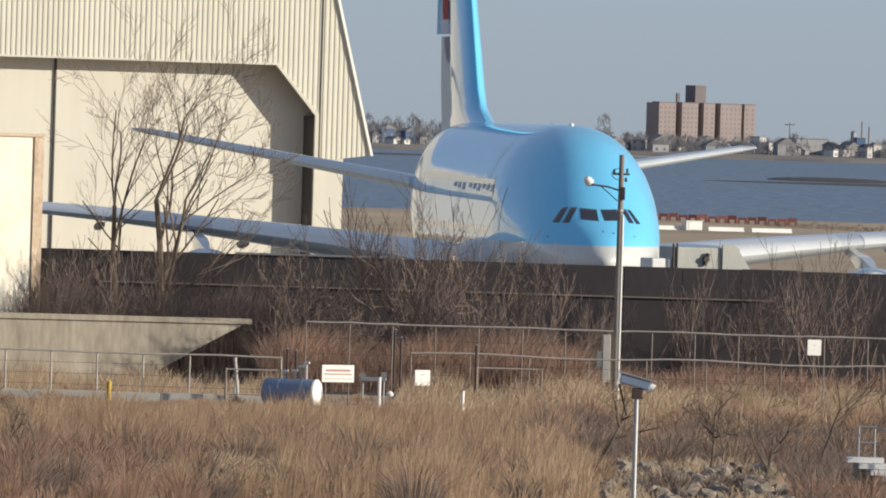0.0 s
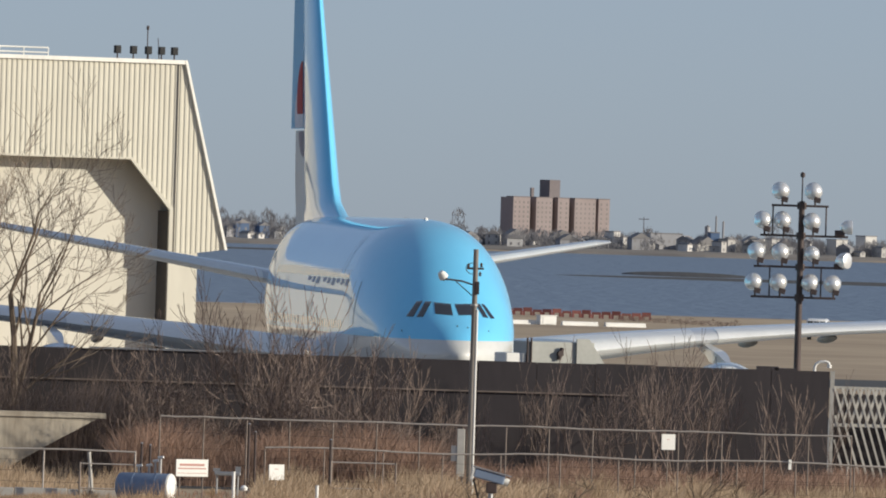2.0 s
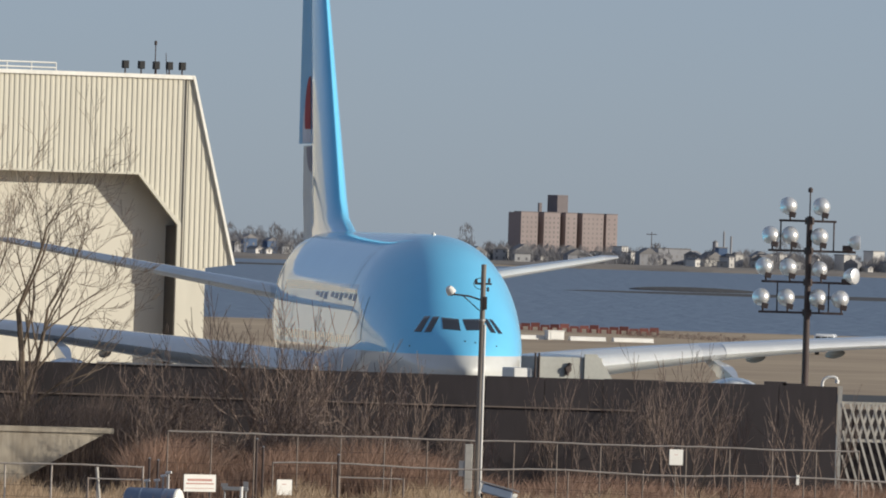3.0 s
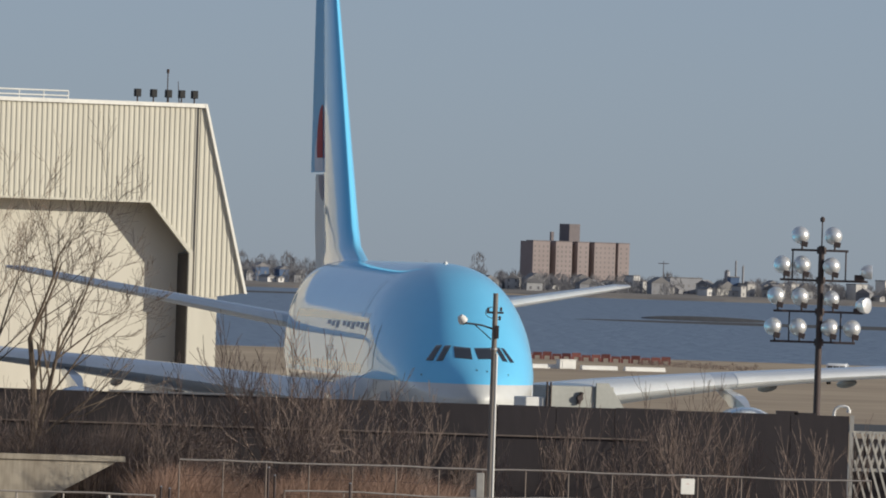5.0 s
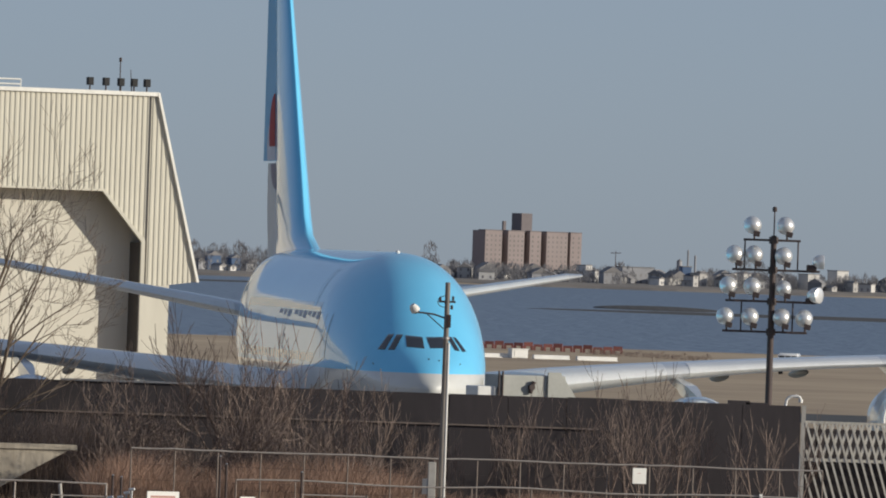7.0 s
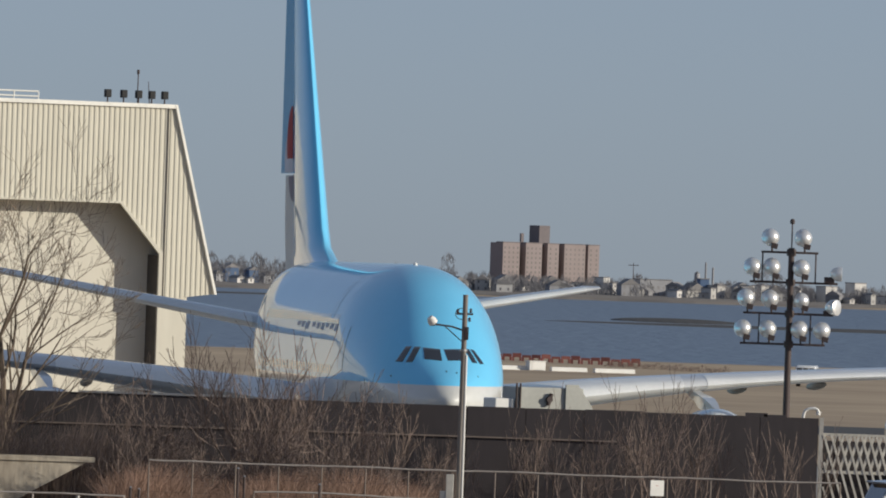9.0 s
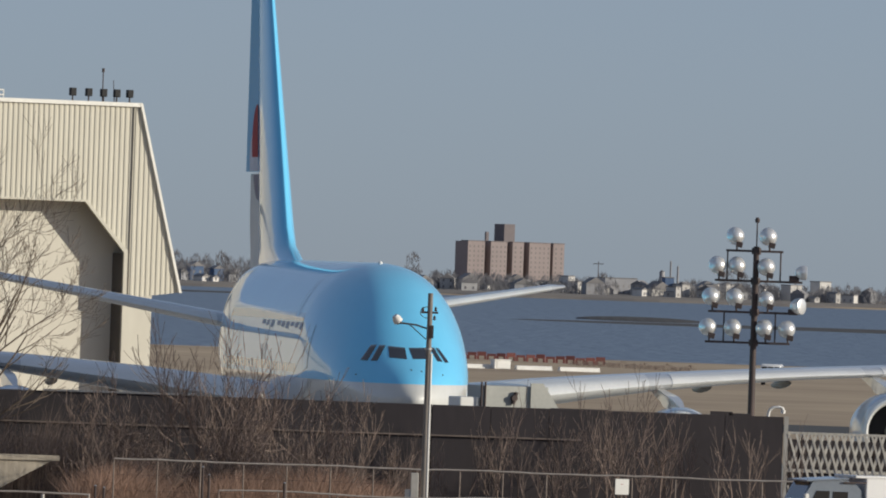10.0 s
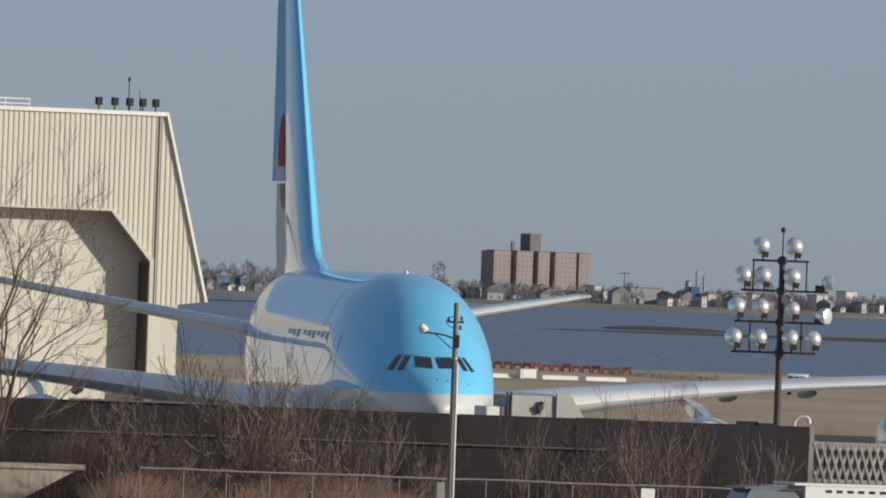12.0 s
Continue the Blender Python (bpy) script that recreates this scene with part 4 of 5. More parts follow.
# ---- utility pole, light mast and security camera ----
def utility_pole(m):
    p = thing("utility_pole", "weathered utility pole with a street light arm and wires", "utility pole")
    part("pole", T((0, 0, 0), (0.02, 0, 9.75), 0.125, 0.10, n=14), WOOD_POLE, p, "", True)
    path = [(0, 0, 8.35), (-0.5, -0.05, 8.5), (-1.0, -0.1, 8.55), (-1.25, -0.1, 8.55)]
    a_ = part("lamp_arm", bent(path, 0.035), DARK_STEEL, p)
    part("brace", T((-0.1, 0, 7.95), (-0.75, -0.06, 8.5), 0.02), DARK_STEEL, a_)
    head = part("lamp_head", lathe([(0.02, 0.16), (0.11, 0.14), (0.17, 0.02), (0.19, -0.14), (0.02, -0.17)], 16), WHITE, p, "white lamp head", True)
    head.matrix_local = pose(-1.27, -0.1, 8.72, 20, -35, 0)
    part("lens", lathe([(0.02, -0.16), (0.15, -0.15), (0.10, -0.22), (0.01, -0.25)], 14), GLASS_DARK, head).matrix_local = Matrix()
    for k, (x, z) in enumerate(((0.24, 9.05), (-0.26, 9.02), (0.2, 8.7))):
        part("insulator", lathe([(0.02, 0), (0.06, 0.03), (0.04, 0.09), (0.06, 0.13), (0.01, 0.18)], 10), DARK_STEEL, p, "", True).matrix_local = pose(x, -0.02, z)
    part("cross_arm", B(-0.32, 0.34, -0.06, 0.04, 8.96, 9.04), DARK_STEEL, p)
    pts = [(-0.08 - 0.28 * math.sin(g), -0.16, 9.0 + 0.22 * math.cos(g)) for g in (math.pi * i / 8 for i in range(9))]
    part("cable_loop", bent(pts, 0.016, 5), DARK_STEEL, p)
    # conduit in white: the pole's sunlit right edge put into its colour
    part("conduit", T((0.135, -0.06, 0), (0.125, -0.06, 7.4), 0.05, n=10), WHITE, p, "cable conduit, whitened for the sunlit side of the pole")
    part("junction_box", B(0.05, 0.18, -0.2, -0.02, 8.0, 8.5), DARK_STEEL, p)
    part("strap", T((0.01, 0, 7.55), (0.01, 0, 7.62), 0.14, n=14), STEEL, p)
    p.matrix_world = m
    c = thing("meter_cabinet", "weathered grey meter cabinet beside the utility pole", "cabinet")
    part("body", B(-0.5, -0.2, -0.2, 0.1, 0.9, 2.75, bevel=0.02), PALE_CONCRETE, c)
    part("side_box", B(-0.72, -0.5, -0.18, 0.06, 1.5, 2.1), STEEL, c)
    for x in (-0.45, -0.25):
        part("leg", T((x, 0, 0), (x, 0, 0.95), 0.035), STEEL, c)
    c.matrix_world = m


def lamp_ball(parent, x, z, r, turn, side):
    """A bowl-shaped floodlight on a yoke."""
    shell = [(0.01, -0.85), (0.35, -0.82), (0.68, -0.62), (0.90, -0.28), (0.985, 0.1), (0.97, 0.45), (0.86, 0.72), (0.80, 0.74), (0.01, 0.72)]
    f = part("lamp_housing", lathe([(k * r, h * r) for k, h in shell], 22), LAMP_SHELL, parent, "pale round lamp housing", True)
    f.matrix_local = pose(x, -0.30, z + r + 0.22, -90, 0, 0) @ pose(0, 0, 0, turn, side, 0)
    part("lens_ring", lathe([(0.86 * r, 0.66 * r), (0.93 * r, 0.66 * r), (0.93 * r, 0.78 * r), (0.86 * r, 0.78 * r)], 22), STEEL, f)
    part("ballast", B(-0.13, 0.16, -0.28, 0.02, 0.10, 0.34, bevel=0.02), DARK_STEEL, parent, "dark ballast box").matrix_local = pose(x + 0.10, -0.52, z + 0.04, 0, 12, 0)
    part("yoke", T((x + 0.08, -0.3, z - 0.02), (x + 0.06, -0.36, z + 0.3), 0.045), DARK_STEEL, parent)


def light_mast(m):
    p = thing("floodlight_mast", "dark steel mast with rows of round pale floodlights", "light mast")
    part("pole", T((0, 0, 0), (0, 0, 12.15), 0.17, 0.13, n=14), DARK_STEEL, p, "", True)
    part("rod", T((0, 0, 12.1), (0, 0, 13.3), 0.03), DARK_STEEL, p)
    part("beacon", lathe([(0.02, 0), (0.1, 0.03), (0.11, 0.17), (0.05, 0.25)], 12), DARK_STEEL, p).matrix_local = pose(0, 0, 13.2)
    rows = [(11.94, -1.35, 1.2, (-0.96, 0.5)), (10.6, -1.45, 2.1, (-1.72, -0.86, 0.45)), (9.2, -1.95, 1.62, (-1.97, -0.9, 0.5)), (7.84, -1.8, 1.62, (-2.07, -0.96, 0.45, 1.44))]
    for k, (z, x0, x1, lamps) in enumerate(rows):
        x0 = min(x0, min(lamps) - 0.1)
        part("cross_bar", B(x0, x1, -0.07, 0.05, z - 0.05, z + 0.05), DARK_STEEL, p)
        part("collar", T((0, 0, z - 0.15), (0, 0, z + 0.15), 0.21, n=12), DARK_STEEL, p)
        for i, x in enumerate(lamps):
            lamp_ball(p, x, z + 0.02, 0.40 if k != 2 or i < 2 else 0.35, 8 + 4 * ((i + k) % 3), -6 + 5 * i)
    for x, z0, z1 in ((-1.28, 10.6, 11.94), (1.1, 10.6, 11.94), (-1.35, 7.84, 9.2), (0.95, 7.84, 9.2)):
        part("upright", T((x, 0, z0), (x, 0, z1), 0.035), DARK_STEEL, p)
    for z, x, q, turn in ((10.62, 2.12, 0.88, 0), (9.12, 1.98, 1.0, -35)):
        prof = [(0.02, -0.42), (0.2, -0.36), (0.33, -0.18), (0.37, 0.02), (0.36, 0.16), (0.32, 0.18), (0.02, 0.17)]
        f = part("side_lamp", lathe([(r * q, h * q) for r, h in prof], 20), LAMP_SHELL, p, "pale floodlight turned sideways", True)
        f.matrix_local = pose(x, -0.1, z + 0.42, 0, 0, turn) @ pose(0, 0, 0, 0, 90, 0)
        part("side_ballast", B(1.5, 1.95, -0.2, 0.05, z + 0.02, z + 0.28, bevel=0.03), DARK_STEEL, p)
    p.matrix_world = m


def security_camera(m):
    c = thing("security_camera", "grey security camera housing on a thin steel post", "security camera")
    part("post", T((0, 0, 0), (0, 0, 6.9), 0.040, 0.036, n=12), STEEL, c, "", True)
    part("bracket", B(-0.07, 0.09, -0.07, 0.07, 6.86, 7.02, bevel=0.015), DARK_STEEL, c)
    tilt = pose(0, 0, 7.09, 0, 14, 0)
    h = part("housing", B(-0.26, 0.2, -0.085, 0.085, -0.06, 0.08, bevel=0.02), TANK_BLUE, c, "blue-grey camera housing")
    h.matrix_local = tilt
    part("sunshield", B(-0.31, 0.29, -0.1, 0.1, 0.085, 0.10), STEEL, h)
    part("lens_tube", T((0.2, 0, 0.0), (0.27, 0, -0.01), 0.06, n=14), WHITE, h)
    part("lens", T((0.262, 0, -0.01), (0.275, 0, -0.01), 0.04, n=14), GLASS_DARK, h)
    part("back_plate", B(-0.29, -0.262, -0.09, 0.09, -0.10, 0.08), WHITE, h)
    part("cable", T((-0.25, 0, -0.08), (-0.02, 0, -0.5), 0.014), RUBBER, h)
    c.matrix_world = m


utility_pole(pose(6.83, 448, 0))
light_mast(pose(22.36, 515, 0.02))
security_camera(pose(2.92, 170, 0))


# ---- fences, tank, signs and other roadside things ----
def fence_run(x0, x1, y, top, gap, material, label, sag=0.0, mid=0.0, dark=False):
    f = thing("fence", label, "fence")
    n = max(1, round((x1 - x0) / gap))
    for k in range(n + 1):
        x = x0 + (x1 - x0) * k / n
        part("post", T((x, y, 0), (x + rnd.uniform(-0.03, 0.03), y, top + 0.02), 0.03 if dark else 0.036), RUSTY if dark else material, f)
    m_ = n * 3
    pts = [(x0 + (x1 - x0) * k / m_, y - 0.04, top + sag * math.sin(k * 0.55) + rnd.uniform(-0.012, 0.012)) for k in range(m_ + 1)]
    part("top_rail", bent(pts, 0.033, 6), material, f)
    if mid:
        part("mid_rail", T((x0, y - 0.04, mid), (x1, y - 0.04, mid), 0.025, n=6), material, f)
    for k in range(4):
        z = top * (k + 0.5) / 4.5
        part("wire", T((x0, y - 0.02, z), (x1, y - 0.02, z), 0.006, n=4), DARK_STEEL, f)
    return f


fence_run(-30, -5.9, 431.3, 1.84, 1.75, RAIL, "low galvanised fence of posts and rails on a low wall", 0.02)
fence_run(-5.3, 22, 455, 2.78, 1.75, RAIL, "galvanised fence with a wavy top rail by the dark wall", 0.015, dark=True)
fence_run(-1.1, 24, 446, 1.85, 2.3, RAIL, "galvanised wire fence with a sagging top rail in dry grass", 0.05, dark=True)
fence_run(22.2, 46, 462, 1.5, 2.6, RAIL, "low pipe fence in front of the lattice", 0.0)


def gate_frame(x0, x1, y, z0, z1, lean, label):
    g = thing("gate_frame", label, "gate")
    for x in (x0, x1):
        part("upright", T((x, y, 0), (x + lean, y, z1), 0.04), RUSTY, g)
    for z in (z0, z1 - 0.05):
        part("rail", T((x0, y, z), (x1, y, z), 0.026), RAIL, g)


gate_frame(-7.95, -5.9, 430.2, 0.45, 1.42, 0.0, "short galvanised gate frame beside the blue tank")
gate_frame(1.45, 3.95, 444, 0.4, 1.45, 0.0, "dark pipe gate frame standing in dry grass")
for x, z, y in ((1.42, 2.25, 444.2), (-5.75, 2.05, 436.4), (-5.45, 1.95, 438.5), (-1.75, 2.7, 447.5), (-1.5, 2.4, 447.6)):
    q = thing("steel_post", "lone dark steel post by the fence", "post", group="tall fence posts")
    part("shaft", T((0, 0, 0), (0, 0, z), 0.05), DARK_STEEL, q)
    part("cap", T((0, 0, z), (0, 0, z + 0.05), 0.06, 0.02), STEEL, q)
    q.matrix_world = pose(x, y, 0)
leaner = thing("leaning_post", "pale leaning post beside the low fence", "post")
part("shaft", T((0, 0, 0), (-0.18, 0, 1.8), 0.06), PALE_CONCRETE, leaner)
part("foot", B(-0.12, 0.12, -0.12, 0.12, 0, 0.06), CONCRETE, leaner)
leaner.matrix_world = pose(-7.45, 430.4, 0)


def low_wall():
    w = thing("low_wall", "low pale concrete wall with worn patches", "wall", kind="structure")
    for k in range(12):
        x = -6.4 - 2.0 * (k + 1)
        part("block", B(x + 0.015, x + 1.985, 430.8, 431.2, 0, 0.37 + 0.02 * (k % 2), bevel=0.02), PALE_CONCRETE, w)


def tank(m):
    t = thing("fuel_tank", "horizontal blue steel tank with a white end", "tank")
    prof = [(0.02, -1.10), (0.42, -1.08), (0.50, -1.02), (0.52, -0.95), (0.52, 0.95)]
    part("shell", lathe(prof, 28, "X"), TANK_BLUE, t, "faded blue cylindrical shell", True)
    part("end_cap", lathe([(0.525, 0.93), (0.525, 1.0), (0.50, 1.03), (0.35, 1.06), (0.02, 1.07)], 28, "X"), WHITE, t, "white domed end", True)
    for x in (-0.7, 0.7):
        part("saddle", extrude([(-0.45, -0.60), (0.45, -0.60), (0.40, -0.33), (0.2, -0.47), (-0.2, -0.47), (-0.40, -0.33)], x - 0.1, x + 0.1), CONCRETE, t).matrix_local = pose(0, 0, 0, 0, 0, 90)
    for x, h in ((0.35, 0.42), (0.55, 0.55), (0.1, 0.25), (-0.3, 0.22)):
        v = part("vent", T((x, 0, 0.5), (x, 0, 0.55 + h), 0.045), STEEL, t)
        part("cap", T((x - 0.1, 0, 0.55 + h), (x + 0.12, 0, 0.58 + h), 0.05), WHITE, v)
    for k in range(2):
        part("hoop", lathe([(0.522, -0.45 + 0.9 * k), (0.530, -0.45 + 0.9 * k), (0.530, -0.40 + 0.9 * k), (0.522, -0.40 + 0.9 * k)], 28, "X"), TANK_BLUE, t)
    t.matrix_world = m


def sign(name, label, m, w, h, lines, post):
    s = thing(name, label, "sign")
    part("board", B(-w / 2, w / 2, -0.02, 0.02, -h / 2, h / 2, bevel=0.008), WHITE, s)
    for z, l, hh in lines:
        part("letter_bar", B(-w * l / 2, w * l / 2 - 0.02 * (z > 0), -0.028, -0.021, z - hh / 2, z + hh / 2), TEXT_RED, s)
    for x in post:
        part("post", T((x, 0.06, -m.translation.z), (x, 0.06, h / 2 - 0.05), 0.026), RUSTY, s)
    s.matrix_world = m


low_wall()
tank(pose(-5.45, 428.6, 0.60, 0, 0, -20))
sign("warning_sign", "white warning board with rows of faded red lettering", pose(-3.87, 441, 1.08, 0, 0, 28), 1.38, 0.66,
     ((0.12, 0.78, 0.09), (-0.02, 0.86, 0.05), (-0.2, 0.9, 0.02)), (-0.5, 0.5))
sign("small_sign", "plain white square notice on a post", pose(-0.64, 443, 0.97, 0, 0, 28), 0.66, 0.6, ((0.12, 0.3, 0.025),), (0.0,))
sign("small_sign", "plain white square notice on the tall fence", pose(14.76, 454.8, 2.36, 0, 0, 20), 0.58, 0.62, ((0.1, 0.25, 0.02),), (0.0,))


def fence_tag():
    g = thing("fence_tag", "small white plate wired to the fence rail", "tag")
    part("plate", B(-0.06, 0.06, -0.015, 0.015, -0.22, 0.16, bevel=0.006), WHITE, g)
    part("clip", B(-0.03, 0.03, -0.03, 0.05, 0.02, 0.08), STEEL, g)
    g.matrix_world = pose(19.2, 445.9, 1.82, 0, 0, 15)


fence_tag()


def roadside():
    y = thing("yellow_bollard", "yellow steel bollard in the reeds", "bollard")
    part("pipe", T((0, 0, 0), (0, 0, 1.02), 0.09, n=14), YELLOW, y, "", True)
    part("cap", lathe([(0.09, 0), (0.07, 0.05), (0.01, 0.08)], 14), YELLOW, y).matrix_local = pose(0, 0, 1.02)
    y.matrix_world = pose(-11.95, 418, 0)
    for x, yy, h in ((-2.2, 428, 1.25), (0.9, 425, 0.9)):
        q = thing("white_post", "slim white marker post in dry grass", "post", group="white marker posts")
        part("shaft", T((0, 0, 0), (0, 0, h), 0.06, n=10), WHITE, q)
        part("cap", T((0, 0, h), (0, 0, h + 0.03), 0.07, n=10), WHITE, q)
        q.matrix_world = pose(x, yy, 0)
    b = thing("pipe_bench", "grey steel trough on low legs by the fence", "trough")
    part("trough", B(-0.5, 0.5, -0.15, 0.15, 0.85, 1.0, bevel=0.03), STEEL, b)
    part("box", B(-0.55, -0.28, -0.12, 0.12, 1.0, 1.12), STEEL, b)
    part("box", B(0.30, 0.5, -0.12, 0.12, 1.0, 1.2), STEEL, b)
    for x in (-0.4, 0.4):
        part("leg", T((x, 0, 0), (x, 0, 0.88), 0.04), STEEL, b)
    b.matrix_world = pose(-2.5, 440, 0)
    for x, yy, h in ((-16.7, 415, 0.75), (-16.1, 411, 0.6), (-17.35, 418, 1.3)):
        d = thing("white_drum", "white plastic drum in the brush", "drum", group="white drums")
        part("body", lathe([(0.24, 0), (0.27, 0.05), (0.27, h - 0.05), (0.24, h), (0.01, h)], 16), WHITE, d, "", True)
        part("band", T((0, 0, h * 0.5), (0, 0, h * 0.56), 0.28, n=16), PALE_CONCRETE, d)
        d.matrix_world = pose(x, yy, 0)
    r = thing("rag", "small white litter on the grass", "litter")
    part("scrap", lathe([(0.02, 0), (0.12, 0.03), (0.14, 0.12), (0.06, 0.2), (0.01, 0.22)], 9), WHITE, r).matrix_local = pose(-1.75, 414, 0.9)
    part("stem", T((-1.75, 414, 0), (-1.75, 414, 0.95), 0.02), TWIG, r)


def stairs(m):
    s = thing("concrete_stairs", "whitewashed concrete steps with a pipe handrail", "stairs")
    for k in range(8):
        z = 1.36 - 0.17 * k
        st = part("step", B(0.34 * k, 0.34 * k + 1.08, -0.30 * k, 0.8 - 0.30 * k, z - 0.155, z, bevel=0.015), WHITE, s)
        part("support", B(0.34 * k + 0.2, 0.34 * k + 1.0, -0.30 * k + 0.08, 0.8 - 0.30 * k, 0.0, z - 0.156), CONCRETE, st)
    posts = ((0.35, 0.5, 1.36), (0.82, 0.5, 1.36), (2.2, -0.7, 0.85), (3.0, -1.4, 0.5))
    for x, y, z in posts:
        part("rail_post", T((x, y, z - 0.2), (x, y, z + 0.92), 0.026), STEEL, s)
    for a, b in zip(posts, posts[1:]):
        part("handrail", T((a[0], a[1], a[2] + 0.9), (b[0], b[1], b[2] + 0.9), 0.026), STEEL, s)
    part("mid_rail", T((0.35, 0.5, 1.8), (0.82, 0.5, 1.8), 0.02), STEEL, s)
    s.matrix_world = m


def ground_equipment(m):
    g = thing("ground_power_unit", "grey boxy ground equipment with sloping panels beside the nose", "ground equipment")
    part("body", B(0.6, 3.6, 0, 1.8, 0.5, 5.85, bevel=0.05), GREY_PANEL, g)
    part("side_panel", extrude([(2.75, 0.6), (4.3, 0.6), (4.0, 5.0), (3.3, 6.0), (2.75, 6.0)], -0.12, -0.02), GREY_PANEL, g)
    part("low_box", B(-0.35, 0.55, 0.1, 1.5, 0.5, 5.35, bevel=0.05), WHITE, g)
    part("hook", T((1.95, -0.1, 5.1), (2.1, -0.12, 5.6), 0.09), DARK_STEEL, g)
    part("hose_reel", T((2.0, -0.02, 5.35), (2.0, -0.22, 5.35), 0.13, n=14), DARK_STEEL, g)
    for x in (0.55, 0.72):
        part("mast", T((x, -0.05, 0.5), (x, -0.05, 6.0), 0.045), DARK_STEEL, g)
    for x in (0.3, 3.2):
        for y in (0.2, 1.6):
            w = part("wheel", T((x, y, 0.42), (x, y + 0.25, 0.42), 0.42, n=18), RUBBER, g)
            part("hub", T((x, y - 0.01, 0.42), (x, y + 0.26, 0.42), 0.2, n=12), STEEL, w)
    g.matrix_world = m


roadside()
stairs(pose(12.03, 338, 0, 0, 0, 0))
ground_equipment(pose(9.15, 484, 0.02, 0, 0, 20))


# ---- trees, brush and reeds ----
def grow(seed, height, spread, forks, levels, r0, wander=0.12, up=0.25, lean=(0, 0), thin=0.009):
    """Limbs as tapered pipes: thick ones and twigs apart."""
    rg = random.Random(seed)
    limbs, twigs = [], []
    def branch(p, d, length, r, level):
        steps = 4 if level < 2 else 3
        for k in range(steps):
            d = (d + Vector((rg.uniform(-wander, wander), rg.uniform(-wander, wander), up * 0.12 * level))).normalized()
            q = p + d * (length / steps)
            r2 = max(thin, r * 0.86)
            (limbs if r > 0.022 else twigs).append((p, q, r, r2))
            if level < levels and (k >= 1 or level > 0) and rg.random() < (1.0 if level < 2 else 0.72 if thin < 0.01 else 0.7):
                for _ in range(forks if k == steps - 1 else max(1, forks - 1)):
                    g, t = rg.uniform(0, 2 * math.pi), rg.uniform(0.35, 0.85) * spread
                    side = d.orthogonal().normalized()
                    side.rotate(Matrix.Rotation(g, 3, d))
                    branch(q, (d * math.cos(t) + side * math.sin(t)).normalized(), length * rg.uniform(0.45, 0.72), r2 * rg.uniform(0.52, 0.72), level + 1)
            p, r = q, r2
    branch(Vector((0, 0, 0)), Vector((lean[0], lean[1], 1)).normalized(), height * 0.55, r0, 0)
    return limbs, twigs


def pipes(items, n):
    verts, faces = [], []
    for p, q, r0, r1 in items:
        d = q - p
        a = d.orthogonal().normalized()
        b = d.cross(a).normalized()
        i = len(verts)
        for k in range(n):
            w = a * math.cos(2 * math.pi * k / n) + b * math.sin(2 * math.pi * k / n)
            verts += [p + w * r0, q + w * r1]
        for k in range(n):
            j = (k + 1) % n
            faces.append((i + 2 * k, i + 2 * j, i + 2 * j + 1, i + 2 * k + 1))
    return verts, faces


def bare_tree(name, label, category, m, seed, height, spread, forks, levels, r0, limb_mat=None, twig_mat=None, group="", lean=(0, 0), stems=1, up=0.25):
    t = thing(name, label, category, group=group)
    limbs, twigs = [], []
    rg = random.Random(seed)
    for k in range(stems):
        a, b = grow(seed + 17 * k, height * rg.uniform(0.7, 1.0) if k else height, spread, forks, levels, r0 * (0.75 if k else 1), lean=(lean[0] + (rg.uniform(-0.5, 0.5) if stems > 1 else 0), lean[1] + (rg.uniform(-0.3, 0.3) if stems > 1 else 0)), up=up, thin=0.0101 if stems > 1 else 0.0092, wander=0.15 if stems > 1 else 0.11)
        limbs += a
        twigs += b
    tagged(soup("trunk", *pipes(limbs or twigs[:3], 6), limb_mat or BARK, "", "", parent=t), kind="stuff")
    tagged(soup("crown", *pipes(twigs, 3), twig_mat or TWIG, "", "", parent=t), kind="stuff")
    t.matrix_world = m
    return t


bare_tree("bare_tree", "tall bare winter tree with two main limbs before the hangar", "tree", pose(-11.55, 470, 0, 0, 0, 20), 5, 13.4, 0.88, 2, 5, 0.19, BARK, TREE_TWIG, up=0.15)
bare_tree("bare_tree", "bare slender tree with thin upright branches", "tree", pose(-13.0, 470.2, 0, 0, 0, 80), 27, 13.0, 0.92, 2, 5, 0.16, BARK, TREE_TWIG, lean=(0.0, 0.1), up=0.22)
bare_tree("bare_tree", "bare leaning tree with a forked trunk", "tree", pose(-11.6, 469.7, 0), 33, 11.8, 0.9, 2, 5, 0.13, BARK, TREE_TWIG, lean=(0.05, 0), up=0.22)

SHRUBS = [bare_tree("bare_shrub", "leafless pale shrub in front of the dark wall", "shrub", pose(0.2, 467, 0), 50, 5.4, 1.05, 2, 3, 0.05, TWIG, TWIG, "shrubs before the dark wall", stems=5, up=0.5),
          bare_tree("bare_shrub", "leafless pale shrub in front of the dark wall", "shrub", pose(12.4, 467, 0), 61, 4.8, 0.95, 2, 3, 0.045, TWIG, TWIG, "shrubs before the dark wall", stems=3, up=0.5),
          bare_tree("bare_shrub", "leafless pale shrub in front of the dark wall", "shrub", pose(15.6, 466, 0), 72, 5.4, 0.8, 2, 3, 0.05, TWIG, TWIG, "shrubs before the dark wall", stems=3, up=0.5),
          bare_tree("bare_shrub", "leafless pale shrub in front of the dark wall", "shrub", pose(-4.4, 467, 0), 83, 4.4, 1.1, 2, 3, 0.045, TWIG, TWIG, "shrubs before the dark wall", stems=4, up=0.5)]
